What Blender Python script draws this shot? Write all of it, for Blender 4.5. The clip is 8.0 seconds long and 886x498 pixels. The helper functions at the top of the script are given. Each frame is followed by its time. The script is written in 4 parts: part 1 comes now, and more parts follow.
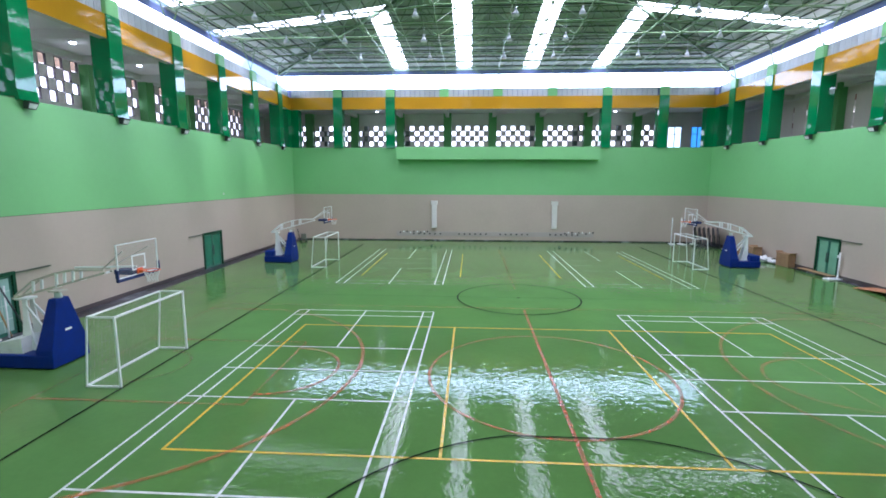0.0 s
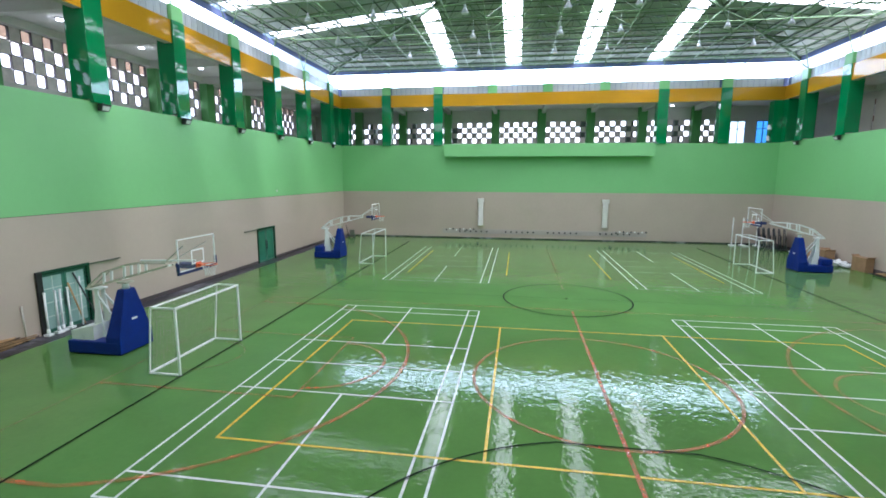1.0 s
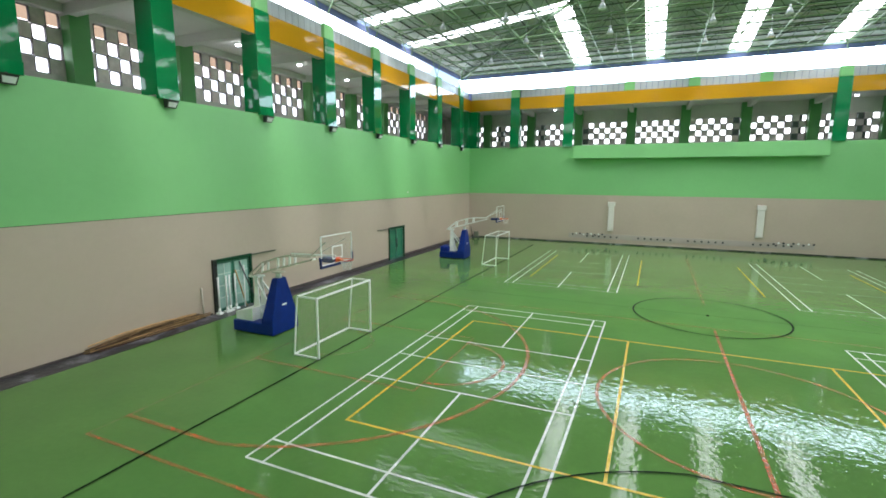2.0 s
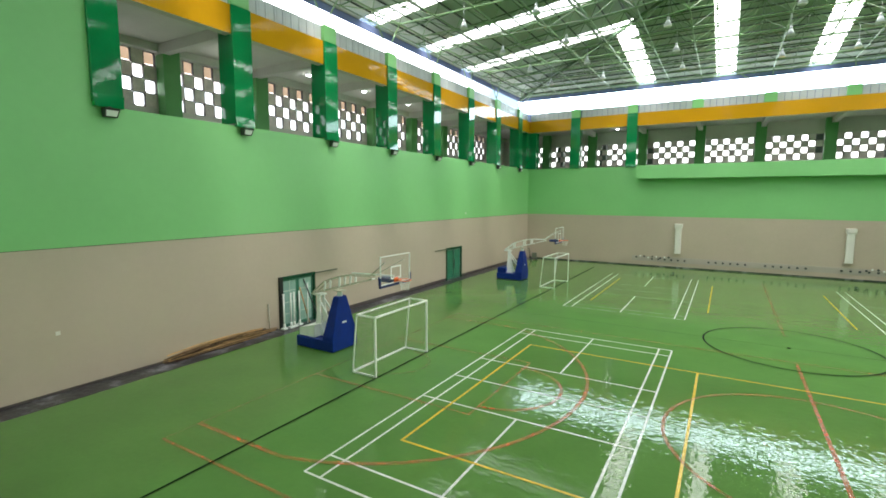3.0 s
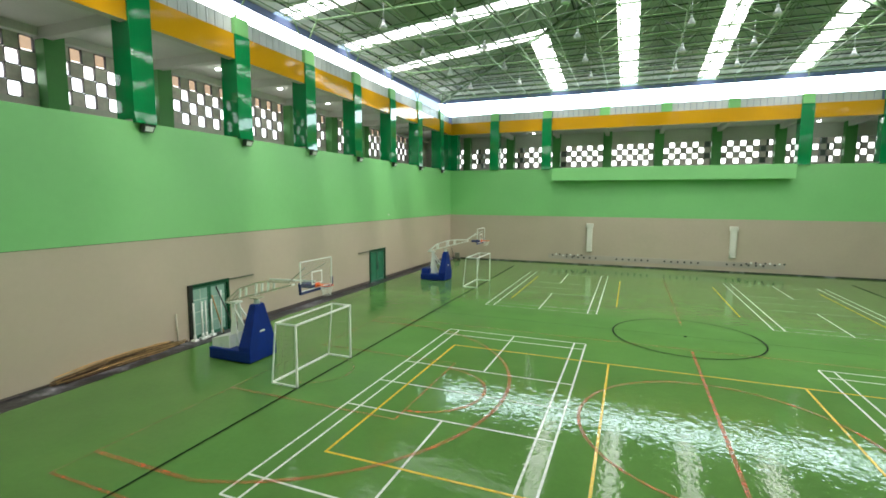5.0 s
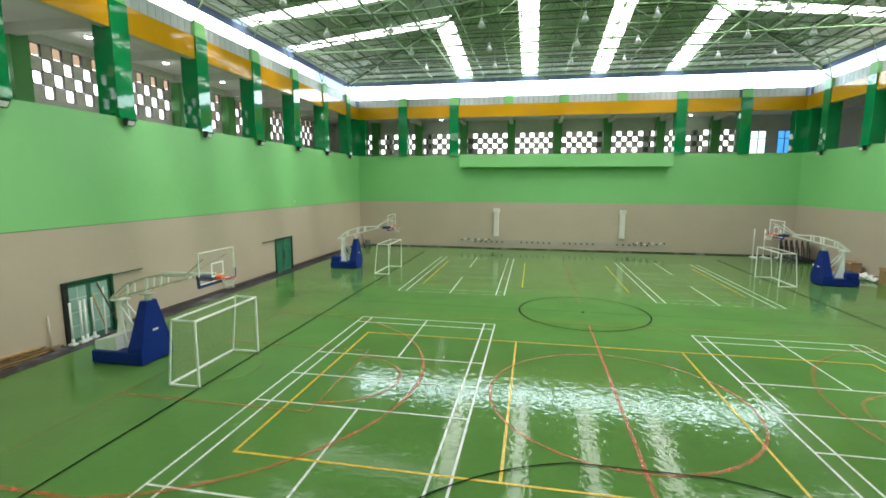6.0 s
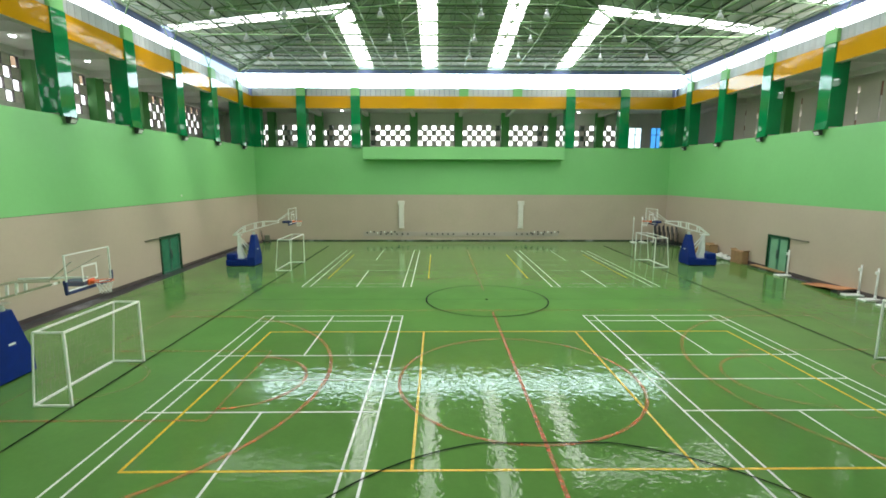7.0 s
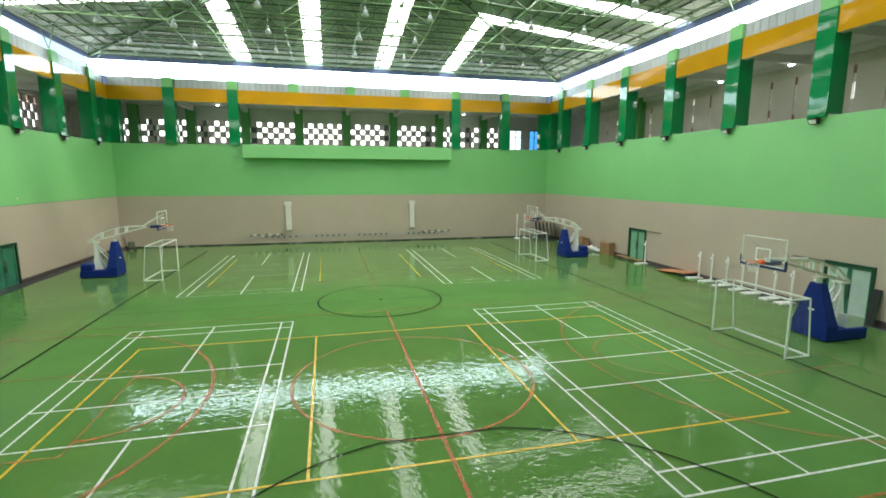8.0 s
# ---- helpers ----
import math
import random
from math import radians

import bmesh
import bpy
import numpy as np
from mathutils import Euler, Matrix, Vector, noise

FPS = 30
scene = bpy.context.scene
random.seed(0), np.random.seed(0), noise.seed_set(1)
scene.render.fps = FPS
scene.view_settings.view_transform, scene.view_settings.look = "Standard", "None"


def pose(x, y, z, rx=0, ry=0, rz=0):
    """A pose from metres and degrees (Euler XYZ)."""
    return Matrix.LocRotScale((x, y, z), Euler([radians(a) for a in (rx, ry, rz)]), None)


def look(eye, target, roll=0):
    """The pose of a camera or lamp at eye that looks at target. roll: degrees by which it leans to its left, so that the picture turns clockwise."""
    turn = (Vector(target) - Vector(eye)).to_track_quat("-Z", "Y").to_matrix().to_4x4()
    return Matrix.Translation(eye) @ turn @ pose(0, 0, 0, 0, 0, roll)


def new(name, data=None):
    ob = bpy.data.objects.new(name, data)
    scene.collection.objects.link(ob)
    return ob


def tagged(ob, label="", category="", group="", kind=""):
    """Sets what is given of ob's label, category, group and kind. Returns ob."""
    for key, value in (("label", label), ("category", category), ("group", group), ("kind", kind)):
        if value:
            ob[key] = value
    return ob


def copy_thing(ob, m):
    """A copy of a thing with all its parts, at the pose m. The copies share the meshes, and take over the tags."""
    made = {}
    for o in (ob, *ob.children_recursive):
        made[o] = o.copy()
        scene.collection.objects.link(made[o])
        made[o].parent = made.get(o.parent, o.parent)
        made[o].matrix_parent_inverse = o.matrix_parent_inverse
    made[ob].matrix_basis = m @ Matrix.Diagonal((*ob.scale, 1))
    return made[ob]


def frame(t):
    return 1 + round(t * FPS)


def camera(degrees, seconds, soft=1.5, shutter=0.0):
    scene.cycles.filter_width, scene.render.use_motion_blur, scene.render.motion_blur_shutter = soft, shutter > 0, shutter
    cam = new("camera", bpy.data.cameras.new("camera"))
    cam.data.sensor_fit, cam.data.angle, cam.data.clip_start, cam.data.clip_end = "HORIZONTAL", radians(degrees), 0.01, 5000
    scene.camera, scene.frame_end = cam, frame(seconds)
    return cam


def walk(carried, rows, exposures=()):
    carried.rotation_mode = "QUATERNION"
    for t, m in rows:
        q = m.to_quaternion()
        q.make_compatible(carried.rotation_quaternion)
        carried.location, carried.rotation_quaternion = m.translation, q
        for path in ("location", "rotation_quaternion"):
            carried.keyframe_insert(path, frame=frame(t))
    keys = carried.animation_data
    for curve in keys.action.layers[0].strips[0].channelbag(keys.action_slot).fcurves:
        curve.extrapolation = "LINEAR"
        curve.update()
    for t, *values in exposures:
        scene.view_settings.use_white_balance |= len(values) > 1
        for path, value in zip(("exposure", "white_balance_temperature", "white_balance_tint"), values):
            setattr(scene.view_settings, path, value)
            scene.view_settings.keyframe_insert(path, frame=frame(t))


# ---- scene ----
cam = camera(86.28, 8.0, 1.7)
PATH = [
    (0, (-2.401, -13.711, 5.833), (-2.516, -11.736, 5.544), 0.15),
    (0.5, (-2.428, -13.595, 5.841), (-2.545, -11.620, 5.551), 0.18),
    (1, (-2.449, -13.555, 5.867), (-2.755, -11.602, 5.565), 0.18),
    (1.5, (-2.488, -13.551, 5.873), (-3.071, -11.662, 5.567), 0.27),
    (2, (-2.480, -13.536, 5.922), (-3.280, -11.728, 5.625), 0.28),
    (2.2, (-2.495, -13.586, 5.917), (-3.355, -11.804, 5.630), 0.28),
    (3.5, (-2.445, -13.551, 6.044), (-3.493, -11.857, 5.863), 0.25),
    (4, (-2.440, -13.538, 6.075), (-3.427, -11.807, 5.901), 0.21),
    (4.5, (-2.459, -13.517, 6.079), (-3.331, -11.728, 5.891), 0.21),
    (4.7, (-2.459, -13.503, 6.092), (-3.278, -11.690, 5.894), 0.23),
    (5.8, (-2.488, -13.593, 6.050), (-2.938, -11.661, 5.796), 0.21),
    (6, (-2.491, -13.548, 6.075), (-2.860, -11.601, 5.806), 0.21),
    (6.5, (-2.487, -13.565, 6.066), (-2.663, -11.594, 5.780), 0.16),
    (7, (-2.458, -13.580, 6.061), (-2.434, -11.602, 5.762), 0.11),
    (7.5, (-2.456, -13.571, 6.056), (-2.194, -11.611, 5.757), 0.13),
    (8, (-2.426, -13.614, 6.042), (-1.956, -11.693, 5.744), 0.11),
]
walk(cam, [(t, look(eye, aim, roll)) for t, eye, aim, roll in PATH],
     [(0.0, 1.6, 5450, 23), (0.5, 1.6, 5450, 23), (1.0, 1.6, 5680, 17), (1.5, 1.6, 5950, 12.5), (2.0, 1.6, 6250, 10), (3.5, 1.6, 6750, 2), (8.0, 1.6, 6750, 2)])

# ---- light: overcast day above the roof, coming in through skylights and the open band under the eaves ----
DAY = 11.8          # watts per square metre of opening
world = bpy.data.worlds.new("overcast_sky")
scene.world = world
world.use_nodes = True
wn = world.node_tree.nodes
sky = wn.new("ShaderNodeTexSky")
sky.sky_type = "NISHITA"
sky.sun_disc = False
sky.sun_elevation = radians(55)
sky.sun_rotation = radians(110)
sky.air_density, sky.dust_density = 1.0, 4.0
world.node_tree.links.new(sky.outputs[0], wn["Background"].inputs[0])
wn["Background"].inputs[1].default_value = 0.15
sun_data = bpy.data.lights.new("sun", "SUN")
sun_data.energy, sun_data.angle, sun_data.color = 1.2, radians(15), (1.0, 0.97, 0.93)
sun = new("sun", sun_data)
sun.matrix_world = look((40, -10, 60), (0, 5, 0))

# ---- plan in metres: x across the hall, y along it ----
HX = 19.66                     # side walls
FAR, NEAR = 31.89, -14.8        # end walls
Z_GREY, Z_SILL, Z_BEAM, Z_BAND, Z_VENT, Z_EAVE = 4.44, 8.86, 12.4, 13.5, 14.25, 16.05
PILASTERS = [9.5 + 5 * k for k in range(-3, 5)]
RX, RY0, RY1, RISE = 21.8, -14.4, 33.8, 0.116
STRIPS_X = [-9.1, -3.1, 3.0, 9.3]
STRIPS_Y = [21.2, 15.15, 9.0, 2.85, -3.3]
STRIP_W = 1.4


# ---- small builders ----
def link(a, b, tree):
    tree.links.new(a, b)


def mat(name, base, rough=0.6, metal=0.0, vary=0.12, scale=1.5, bump=0.0, bump_scale=30.0, dirt=None, dirt_amount=0.0,
        spec=0.5, local=False, per_object=0.0):
    m = bpy.data.materials.new(name)
    m.use_nodes = True
    t = m.node_tree
    n = t.nodes
    p = n["Principled BSDF"]
    p.inputs["Roughness"].default_value = rough
    p.inputs["Metallic"].default_value = metal
    p.inputs["Specular IOR Level"].default_value = spec
    co = n.new("ShaderNodeTexCoord").outputs["Object"] if local else n.new("ShaderNodeNewGeometry").outputs["Position"]
    big, fine = n.new("ShaderNodeTexNoise"), n.new("ShaderNodeTexNoise")
    big.inputs["Scale"].default_value, big.inputs["Detail"].default_value = scale, 4
    fine.inputs["Scale"].default_value, fine.inputs["Detail"].default_value = scale * 14, 3
    link(co, big.inputs["Vector"], t), link(co, fine.inputs["Vector"], t)
    add = n.new("ShaderNodeMath")
    add.operation = "MULTIPLY_ADD"
    link(fine.outputs["Fac"], add.inputs[0], t)
    add.inputs[1].default_value = 0.35
    link(big.outputs["Fac"], add.inputs[2], t)
    ramp = n.new("ShaderNodeValToRGB")
    ramp.color_ramp.elements[0].position, ramp.color_ramp.elements[1].position = 0.4, 0.95
    lo, hi = [c * (1 - vary) for c in base], [min(1, c * (1 + vary)) for c in base]
    ramp.color_ramp.elements[0].color, ramp.color_ramp.elements[1].color = (*lo, 1), (*hi, 1)
    link(add.outputs[0], ramp.inputs[0], t)
    colour = ramp.outputs[0]
    if dirt:
        stain = n.new("ShaderNodeTexNoise")
        stain.inputs["Scale"].default_value, stain.inputs["Detail"].default_value = scale * 0.45, 6
        stain.inputs["Roughness"].default_value = 0.7
        link(co, stain.inputs["Vector"], t)
        edge = n.new("ShaderNodeMapRange")
        edge.inputs["From Min"].default_value, edge.inputs["From Max"].default_value = 0.52, 0.72
        edge.inputs["To Max"].default_value = dirt_amount
        link(stain.outputs["Fac"], edge.inputs["Value"], t)
        mix = n.new("ShaderNodeMixRGB")
        mix.inputs[2].default_value = (*dirt, 1)
        link(edge.outputs[0], mix.inputs[0], t), link(colour, mix.inputs[1], t)
        colour = mix.outputs[0]
    if per_object:
        info, hsv, rng = n.new("ShaderNodeObjectInfo"), n.new("ShaderNodeHueSaturation"), n.new("ShaderNodeMapRange")
        rng.inputs["To Min"].default_value, rng.inputs["To Max"].default_value = 1 - per_object, 1 + per_object
        link(info.outputs["Random"], rng.inputs["Value"], t), link(rng.outputs[0], hsv.inputs["Value"], t)
        link(colour, hsv.inputs["Color"], t)
        colour = hsv.outputs[0]
    link(colour, p.inputs["Base Color"], t)
    rr = n.new("ShaderNodeMapRange")
    rr.inputs["To Min"].default_value, rr.inputs["To Max"].default_value = max(0.02, rough * 0.8), min(1, rough * 1.2)
    link(big.outputs["Fac"], rr.inputs["Value"], t), link(rr.outputs[0], p.inputs["Roughness"], t)
    if bump:
        b, g = n.new("ShaderNodeBump"), n.new("ShaderNodeTexNoise")
        g.inputs["Scale"].default_value, g.inputs["Detail"].default_value = bump_scale, 3
        link(co, g.inputs["Vector"], t), link(g.outputs["Fac"], b.inputs["Height"], t)
        b.inputs["Strength"].default_value, b.inputs["Distance"].default_value = 1.0, bump
        link(b.outputs[0], p.inputs["Normal"], t)
    return m


def glass(name, tint, see=0.85, rough=0.05):
    m = bpy.data.materials.new(name)
    m.use_nodes = True
    t, n = m.node_tree, m.node_tree.nodes
    p = n["Principled BSDF"]
    p.inputs["Base Color"].default_value, p.inputs["Roughness"].default_value = (*tint, 1), rough
    clear, mix = n.new("ShaderNodeBsdfTransparent"), n.new("ShaderNodeMixShader")
    clear.inputs[0].default_value = (*[min(1, c + 0.15) for c in tint], 1)
    mix.inputs[0].default_value = see
    link(p.outputs[0], mix.inputs[1], t), link(clear.outputs[0], mix.inputs[2], t)
    link(mix.outputs[0], n["Material Output"].inputs[0], t)
    return m


def lit(name, colour, strength):
    m = bpy.data.materials.new(name)
    m.use_nodes = True
    p = m.node_tree.nodes["Principled BSDF"]
    p.inputs["Base Color"].default_value = p.inputs["Emission Color"].default_value = (*colour, 1)
    p.inputs["Emission Strength"].default_value = strength
    return m


def worn(m, keep, scale=6.0):
    """Floor paint rubbed away in places, or thinned for glare on far lines: the floor shows through."""
    t, n = m.node_tree, m.node_tree.nodes
    co, noi, rng = n.new("ShaderNodeNewGeometry"), n.new("ShaderNodeTexNoise"), n.new("ShaderNodeMapRange")
    noi.inputs["Scale"].default_value, noi.inputs["Detail"].default_value = scale, 5
    link(co.outputs["Position"], noi.inputs["Vector"], t)
    rng.inputs["From Min"].default_value, rng.inputs["From Max"].default_value = 0.3, 0.65
    rng.inputs["To Min"].default_value, rng.inputs["To Max"].default_value = keep - 0.2, min(1.0, keep + 0.2)
    link(noi.outputs["Fac"], rng.inputs["Value"], t)
    link(rng.outputs[0], n["Principled BSDF"].inputs["Alpha"], t)
    return m


def box(bm, x0, x1, y0, y1, z0, z1, bevel=0.0):
    v = [bm.verts.new((x, y, z)) for x in (x0, x1) for y in (y0, y1) for z in (z0, z1)]
    faces = [bm.faces.new([v[k] for k in q]) for q in
             ((0, 1, 3, 2), (4, 6, 7, 5), (0, 4, 5, 1), (2, 3, 7, 6), (0, 2, 6, 4), (1, 5, 7, 3))]
    if bevel:
        edges = list({e for f in faces for e in f.edges})
        bmesh.ops.bevel(bm, geom=edges, offset=bevel, segments=2, affect="EDGES", profile=0.5)
    return bm


def prism(bm, low, high):
    """A solid between two rings of the same number of points."""
    a, b = [bm.verts.new(p) for p in low], [bm.verts.new(p) for p in high]
    k = len(a)
    bm.faces.new(list(reversed(a)))
    bm.faces.new(b)
    for j in range(k):
        bm.faces.new((a[j], a[(j + 1) % k], b[(j + 1) % k], b[j]))
    return bm


def tube(bm, p, q, r, sides=6, r2=None, caps=True):
    p, q = Vector(p), Vector(q)
    d = (q - p).normalized()
    s = d.orthogonal().normalized()
    c = d.cross(s)
    r2 = r if r2 is None else r2
    ring = lambda o, rad: [bm.verts.new(o + (s * math.cos(2 * math.pi * k / sides) + c * math.sin(2 * math.pi * k / sides)) * rad)
                           for k in range(sides)]
    a, b = ring(p, r), ring(q, r2)
    for k in range(sides):
        f = bm.faces.new((a[k], a[(k + 1) % sides], b[(k + 1) % sides], b[k]))
        f.smooth = sides > 5
    if caps:
        bm.faces.new(list(reversed(a)))
        bm.faces.new(b)
    return bm


def bar(bm, p, q, w, h):
    """A rectangular bar from p to q, w wide and h high."""
    p, q = Vector(p), Vector(q)
    d = (q - p).normalized()
    side = d.cross(Vector((0, 0, 1)))
    side = Vector((1, 0, 0)) if side.length < 1e-3 else side.normalized()
    up = side.cross(d)
    ring = [side * (w / 2) * i + up * (h / 2) * j for i, j in ((-1, -1), (1, -1), (1, 1), (-1, 1))]
    return prism(bm, [p + r for r in ring], [q + r for r in ring])


def mesh_of(name, bm, material):
    bmesh.ops.recalc_face_normals(bm, faces=bm.faces)
    me = bpy.data.meshes.new(name)
    bm.to_mesh(me)
    bm.free()
    me.materials.append(material)
    return me


def part(name, bm, material, parent=None, label=""):
    ob = new(name, bm if isinstance(bm, bpy.types.Mesh) else mesh_of(name, bm, material))
    ob.parent = parent
    return tagged(ob, label)


def solid(name, bm, material, label, category="", kind="structure", group=""):
    return tagged(new(name, mesh_of(name, bm, material)), label, category, group, kind)


def thing(name, m, label, category, group="", kind=""):
    ob = new(name)
    ob.empty_display_size = 0.2
    ob.matrix_world = m
    return tagged(ob, label, category, group, kind)


def B():
    return bmesh.new()


# ---- materials ----
M_FLOOR = mat("green_epoxy", (0.094, 0.205, 0.052), 0.025, vary=0.10, scale=0.5, dirt=(0.098, 0.182, 0.058), dirt_amount=0.5, spec=0.16)
M_STRIP = mat("dark_worn_screed", (0.03, 0.029, 0.034), 0.3, spec=0.35, vary=0.5, scale=2.0, bump=0.02, bump_scale=5, dirt=(0.36, 0.36, 0.41), dirt_amount=0.95)
M_WHITE_LINE = worn(mat("white_line_paint", (0.74, 0.78, 0.74), 0.25, vary=0.06, scale=2), 0.93)
M_YELLOW_WORN = worn(mat("worn_yellow_paint", (0.6, 0.46, 0.08), 0.25, vary=0.1, scale=2), 0.22, 2.5)
M_YELLOW_FAR = worn(mat("rubbed_yellow_paint", (0.68, 0.48, 0.06), 0.25, vary=0.1, scale=2), 0.85, 2.5)
M_YELLOW_LINE = worn(mat("yellow_line_paint", (0.72, 0.50, 0.05), 0.25, vary=0.08, scale=2), 0.93)
M_RED_LINE = worn(mat("red_line_paint", (0.60, 0.15, 0.08), 0.25, vary=0.15, scale=2, spec=0.3), 0.5)
M_RED_WORN = worn(mat("worn_red_paint", (0.60, 0.16, 0.06), 0.25, vary=0.2, scale=2, spec=0.3), 0.42, 2.5)
# white line paint made duller and thinner to imitate glare on the floor
M_WHITE_GLARE = worn(mat("glare_thinned_white_paint", (0.6, 0.66, 0.6), 0.25, vary=0.1, scale=2), 0.5, 2.5)
M_FADED = worn(mat("faded_red_paint", (0.56, 0.19, 0.08), 0.25, vary=0.2, scale=2), 0.29, 2.0)
M_BLACK_LINE = worn(mat("black_line_paint", (0.006, 0.012, 0.008), 0.6, vary=0.2, scale=2, spec=0.04), 0.95)
M_BLACK_WORN = worn(mat("worn_black_paint", (0.012, 0.02, 0.013), 0.5, vary=0.2, scale=2, spec=0.1), 0.45, 2.0)
M_GREY = mat("taupe_wall_paint", (0.49, 0.41, 0.33), 0.5, vary=0.05, scale=0.35, bump=0.002, bump_scale=40, dirt=(0.41, 0.36, 0.28), dirt_amount=0.4)
M_GREEN = mat("light_green_wall_paint", (0.23, 0.57, 0.215), 0.45, vary=0.05, scale=0.3, bump=0.002, bump_scale=40, dirt=(0.25, 0.55, 0.24), dirt_amount=0.4)
M_PILASTER = mat("dark_green_gloss_panel", (0.006, 0.22, 0.068), 0.04, vary=0.15, scale=0.8, bump=0.003, bump_scale=1.8)
M_YELLOW = mat("amber_gloss_panel", (0.60, 0.305, 0.012), 0.06, spec=0.22, vary=0.06, scale=0.5, bump=0.006, bump_scale=1.2)
M_COLUMN = mat("mid_green_column_paint", (0.09, 0.33, 0.09), 0.5, vary=0.08, scale=0.8)
# shade of the backlit outer piers is put into their paint colour
M_PIER_SHADE = mat("pier_paint_with_shade", (0.03, 0.06, 0.035), 0.7, vary=0.2, scale=0.8)
M_GALLERY = mat("off_white_gallery_plaster", (0.66, 0.65, 0.61), 0.7, vary=0.08, scale=0.6, bump=0.002)
M_CREAM = mat("cream_gallery_plaster", (0.60, 0.565, 0.49), 0.65, vary=0.08, scale=0.6, bump=0.002)
M_BLOCK = mat("grey_brown_breeze_block", (0.74, 0.67, 0.66), 0.85, vary=0.2, scale=3, bump=0.004, per_object=0.12)
# rims of the open blocks, coloured dark for the shade inside each hole
M_RIM_SHADE = mat("breeze_block_rim_shade", (0.13, 0.115, 0.12), 0.85, vary=0.2, scale=3, per_object=0.12)
M_TAN = mat("tan_eave_board", (0.26, 0.18, 0.115), 0.7, vary=0.15, scale=1.5)
M_ROOF = mat("grey_green_roof_sheet", (0.33, 0.40, 0.33), 0.45, vary=0.10, scale=0.5, dirt=(0.25, 0.32, 0.24), dirt_amount=0.5)
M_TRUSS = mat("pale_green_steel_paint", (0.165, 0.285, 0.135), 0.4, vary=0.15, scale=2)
# darker copy of the truss paint, with the frame's shade put into the colour
M_TRUSS_SHADE = mat("shaded_green_steel_paint", (0.075, 0.15, 0.065), 0.4, vary=0.2, scale=2)
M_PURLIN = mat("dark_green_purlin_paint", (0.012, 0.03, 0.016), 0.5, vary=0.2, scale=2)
M_FASCIA = mat("blue_grey_eave_trim", (0.16, 0.20, 0.36), 0.85, spec=0.1, vary=0.1, scale=1)
M_VENT = mat("pale_ribbed_panel", (0.52, 0.56, 0.60), 0.4, vary=0.06, scale=1.5, per_object=0.06)
M_SHEET = glass("clear_roof_sheet", (0.85, 0.85, 0.85), 0.8, 0.3)
M_WHITE = mat("white_enamel", (0.84, 0.86, 0.84), 0.3, vary=0.06, scale=3)
M_BLUE = mat("blue_vinyl_padding", (0.004, 0.024, 0.21), 0.45, spec=0.25, vary=0.15, scale=3, bump=0.003, bump_scale=14)
M_NAVY = mat("navy_foam_padding", (0.015, 0.025, 0.12), 0.5, vary=0.2, scale=4)
M_BOARD = glass("clear_backboard", (0.85, 0.86, 0.85), 0.96, 0.05)
M_ORANGE = mat("orange_rim_paint", (0.80, 0.14, 0.04), 0.4, vary=0.08, scale=6)
M_MESH = worn(mat("thin_goal_net", (0.6, 0.62, 0.58), 0.8), 0.35)
M_NET = mat("white_net_cord", (0.75, 0.75, 0.72), 0.8, vary=0.1, scale=8)
M_DOOR_FRAME = mat("dark_green_door_frame", (0.01, 0.065, 0.03), 0.55, spec=0.2, vary=0.15, scale=2)
M_DOOR = mat("pale_green_door_glass", (0.34, 0.52, 0.46), 0.04, vary=0.2, scale=1.2)
M_DOOR_EAST = mat("soft_green_door_glass", (0.20, 0.43, 0.28), 0.15, vary=0.15, scale=1.2)
M_DOOR_TEAL = mat("dark_teal_door_glass", (0.035, 0.19, 0.115), 0.12, vary=0.25, scale=1.2)
M_ARM = mat("pale_taupe_arm_paint", (0.56, 0.52, 0.44), 0.35, vary=0.08, scale=3)
M_SEAL = mat("black_rubber_jamb", (0.012, 0.014, 0.013), 0.5, vary=0.2, scale=3)
M_BARS = mat("pale_window_shape", (0.55, 0.66, 0.60), 0.3, vary=0.1, scale=3)
M_DOOR_PALE = mat("pale_clear_door_glass", (0.45, 0.58, 0.52), 0.06, vary=0.15, scale=1.2)
M_LEAF = mat("teal_green_leaf_frame", (0.04, 0.17, 0.11), 0.35, vary=0.15, scale=2)
M_RAIL = mat("grey_olive_steel", (0.17, 0.18, 0.14), 0.4, 0.3, vary=0.2, scale=3)
M_STEEL = mat("dark_steel", (0.08, 0.085, 0.09), 0.4, 0.6, vary=0.2, scale=4)
M_CARD = mat("brown_cardboard", (0.33, 0.20, 0.10), 0.8, vary=0.15, scale=4)
M_PLY = mat("orange_brown_plywood", (0.50, 0.22, 0.10), 0.6, vary=0.25, scale=3)
M_WOOD = mat("raw_timber_trim", (0.46, 0.29, 0.13), 0.55, vary=0.35, scale=4, per_object=0.6)
M_WOOD_DARK = mat("dark_stained_timber", (0.07, 0.035, 0.02), 0.55, vary=0.3, scale=4)
M_BAG = mat("white_plastic_sheet", (0.75, 0.76, 0.74), 0.4, vary=0.12, scale=5, bump=0.02, bump_scale=9)
M_TABLE = mat("dark_blue_table_top", (0.02, 0.03, 0.055), 0.4, vary=0.2, scale=3)
M_BLUE_GLASS = glass("blue_tinted_glass", (0.12, 0.42, 0.75), 0.75, 0.05)
M_CLEAR = glass("clear_glass", (0.72, 0.82, 0.85), 0.9, 0.05)
M_LAMP = lit("lamp_glow", (0.92, 0.94, 1.0), 5.0)
M_FLOOD = mat("black_floodlight_metal", (0.03, 0.03, 0.032), 0.45, 0.1, vary=0.15, scale=5)
M_LENS = mat("floodlight_glass", (0.88, 0.9, 0.9), 0.1, vary=0.1, scale=5)
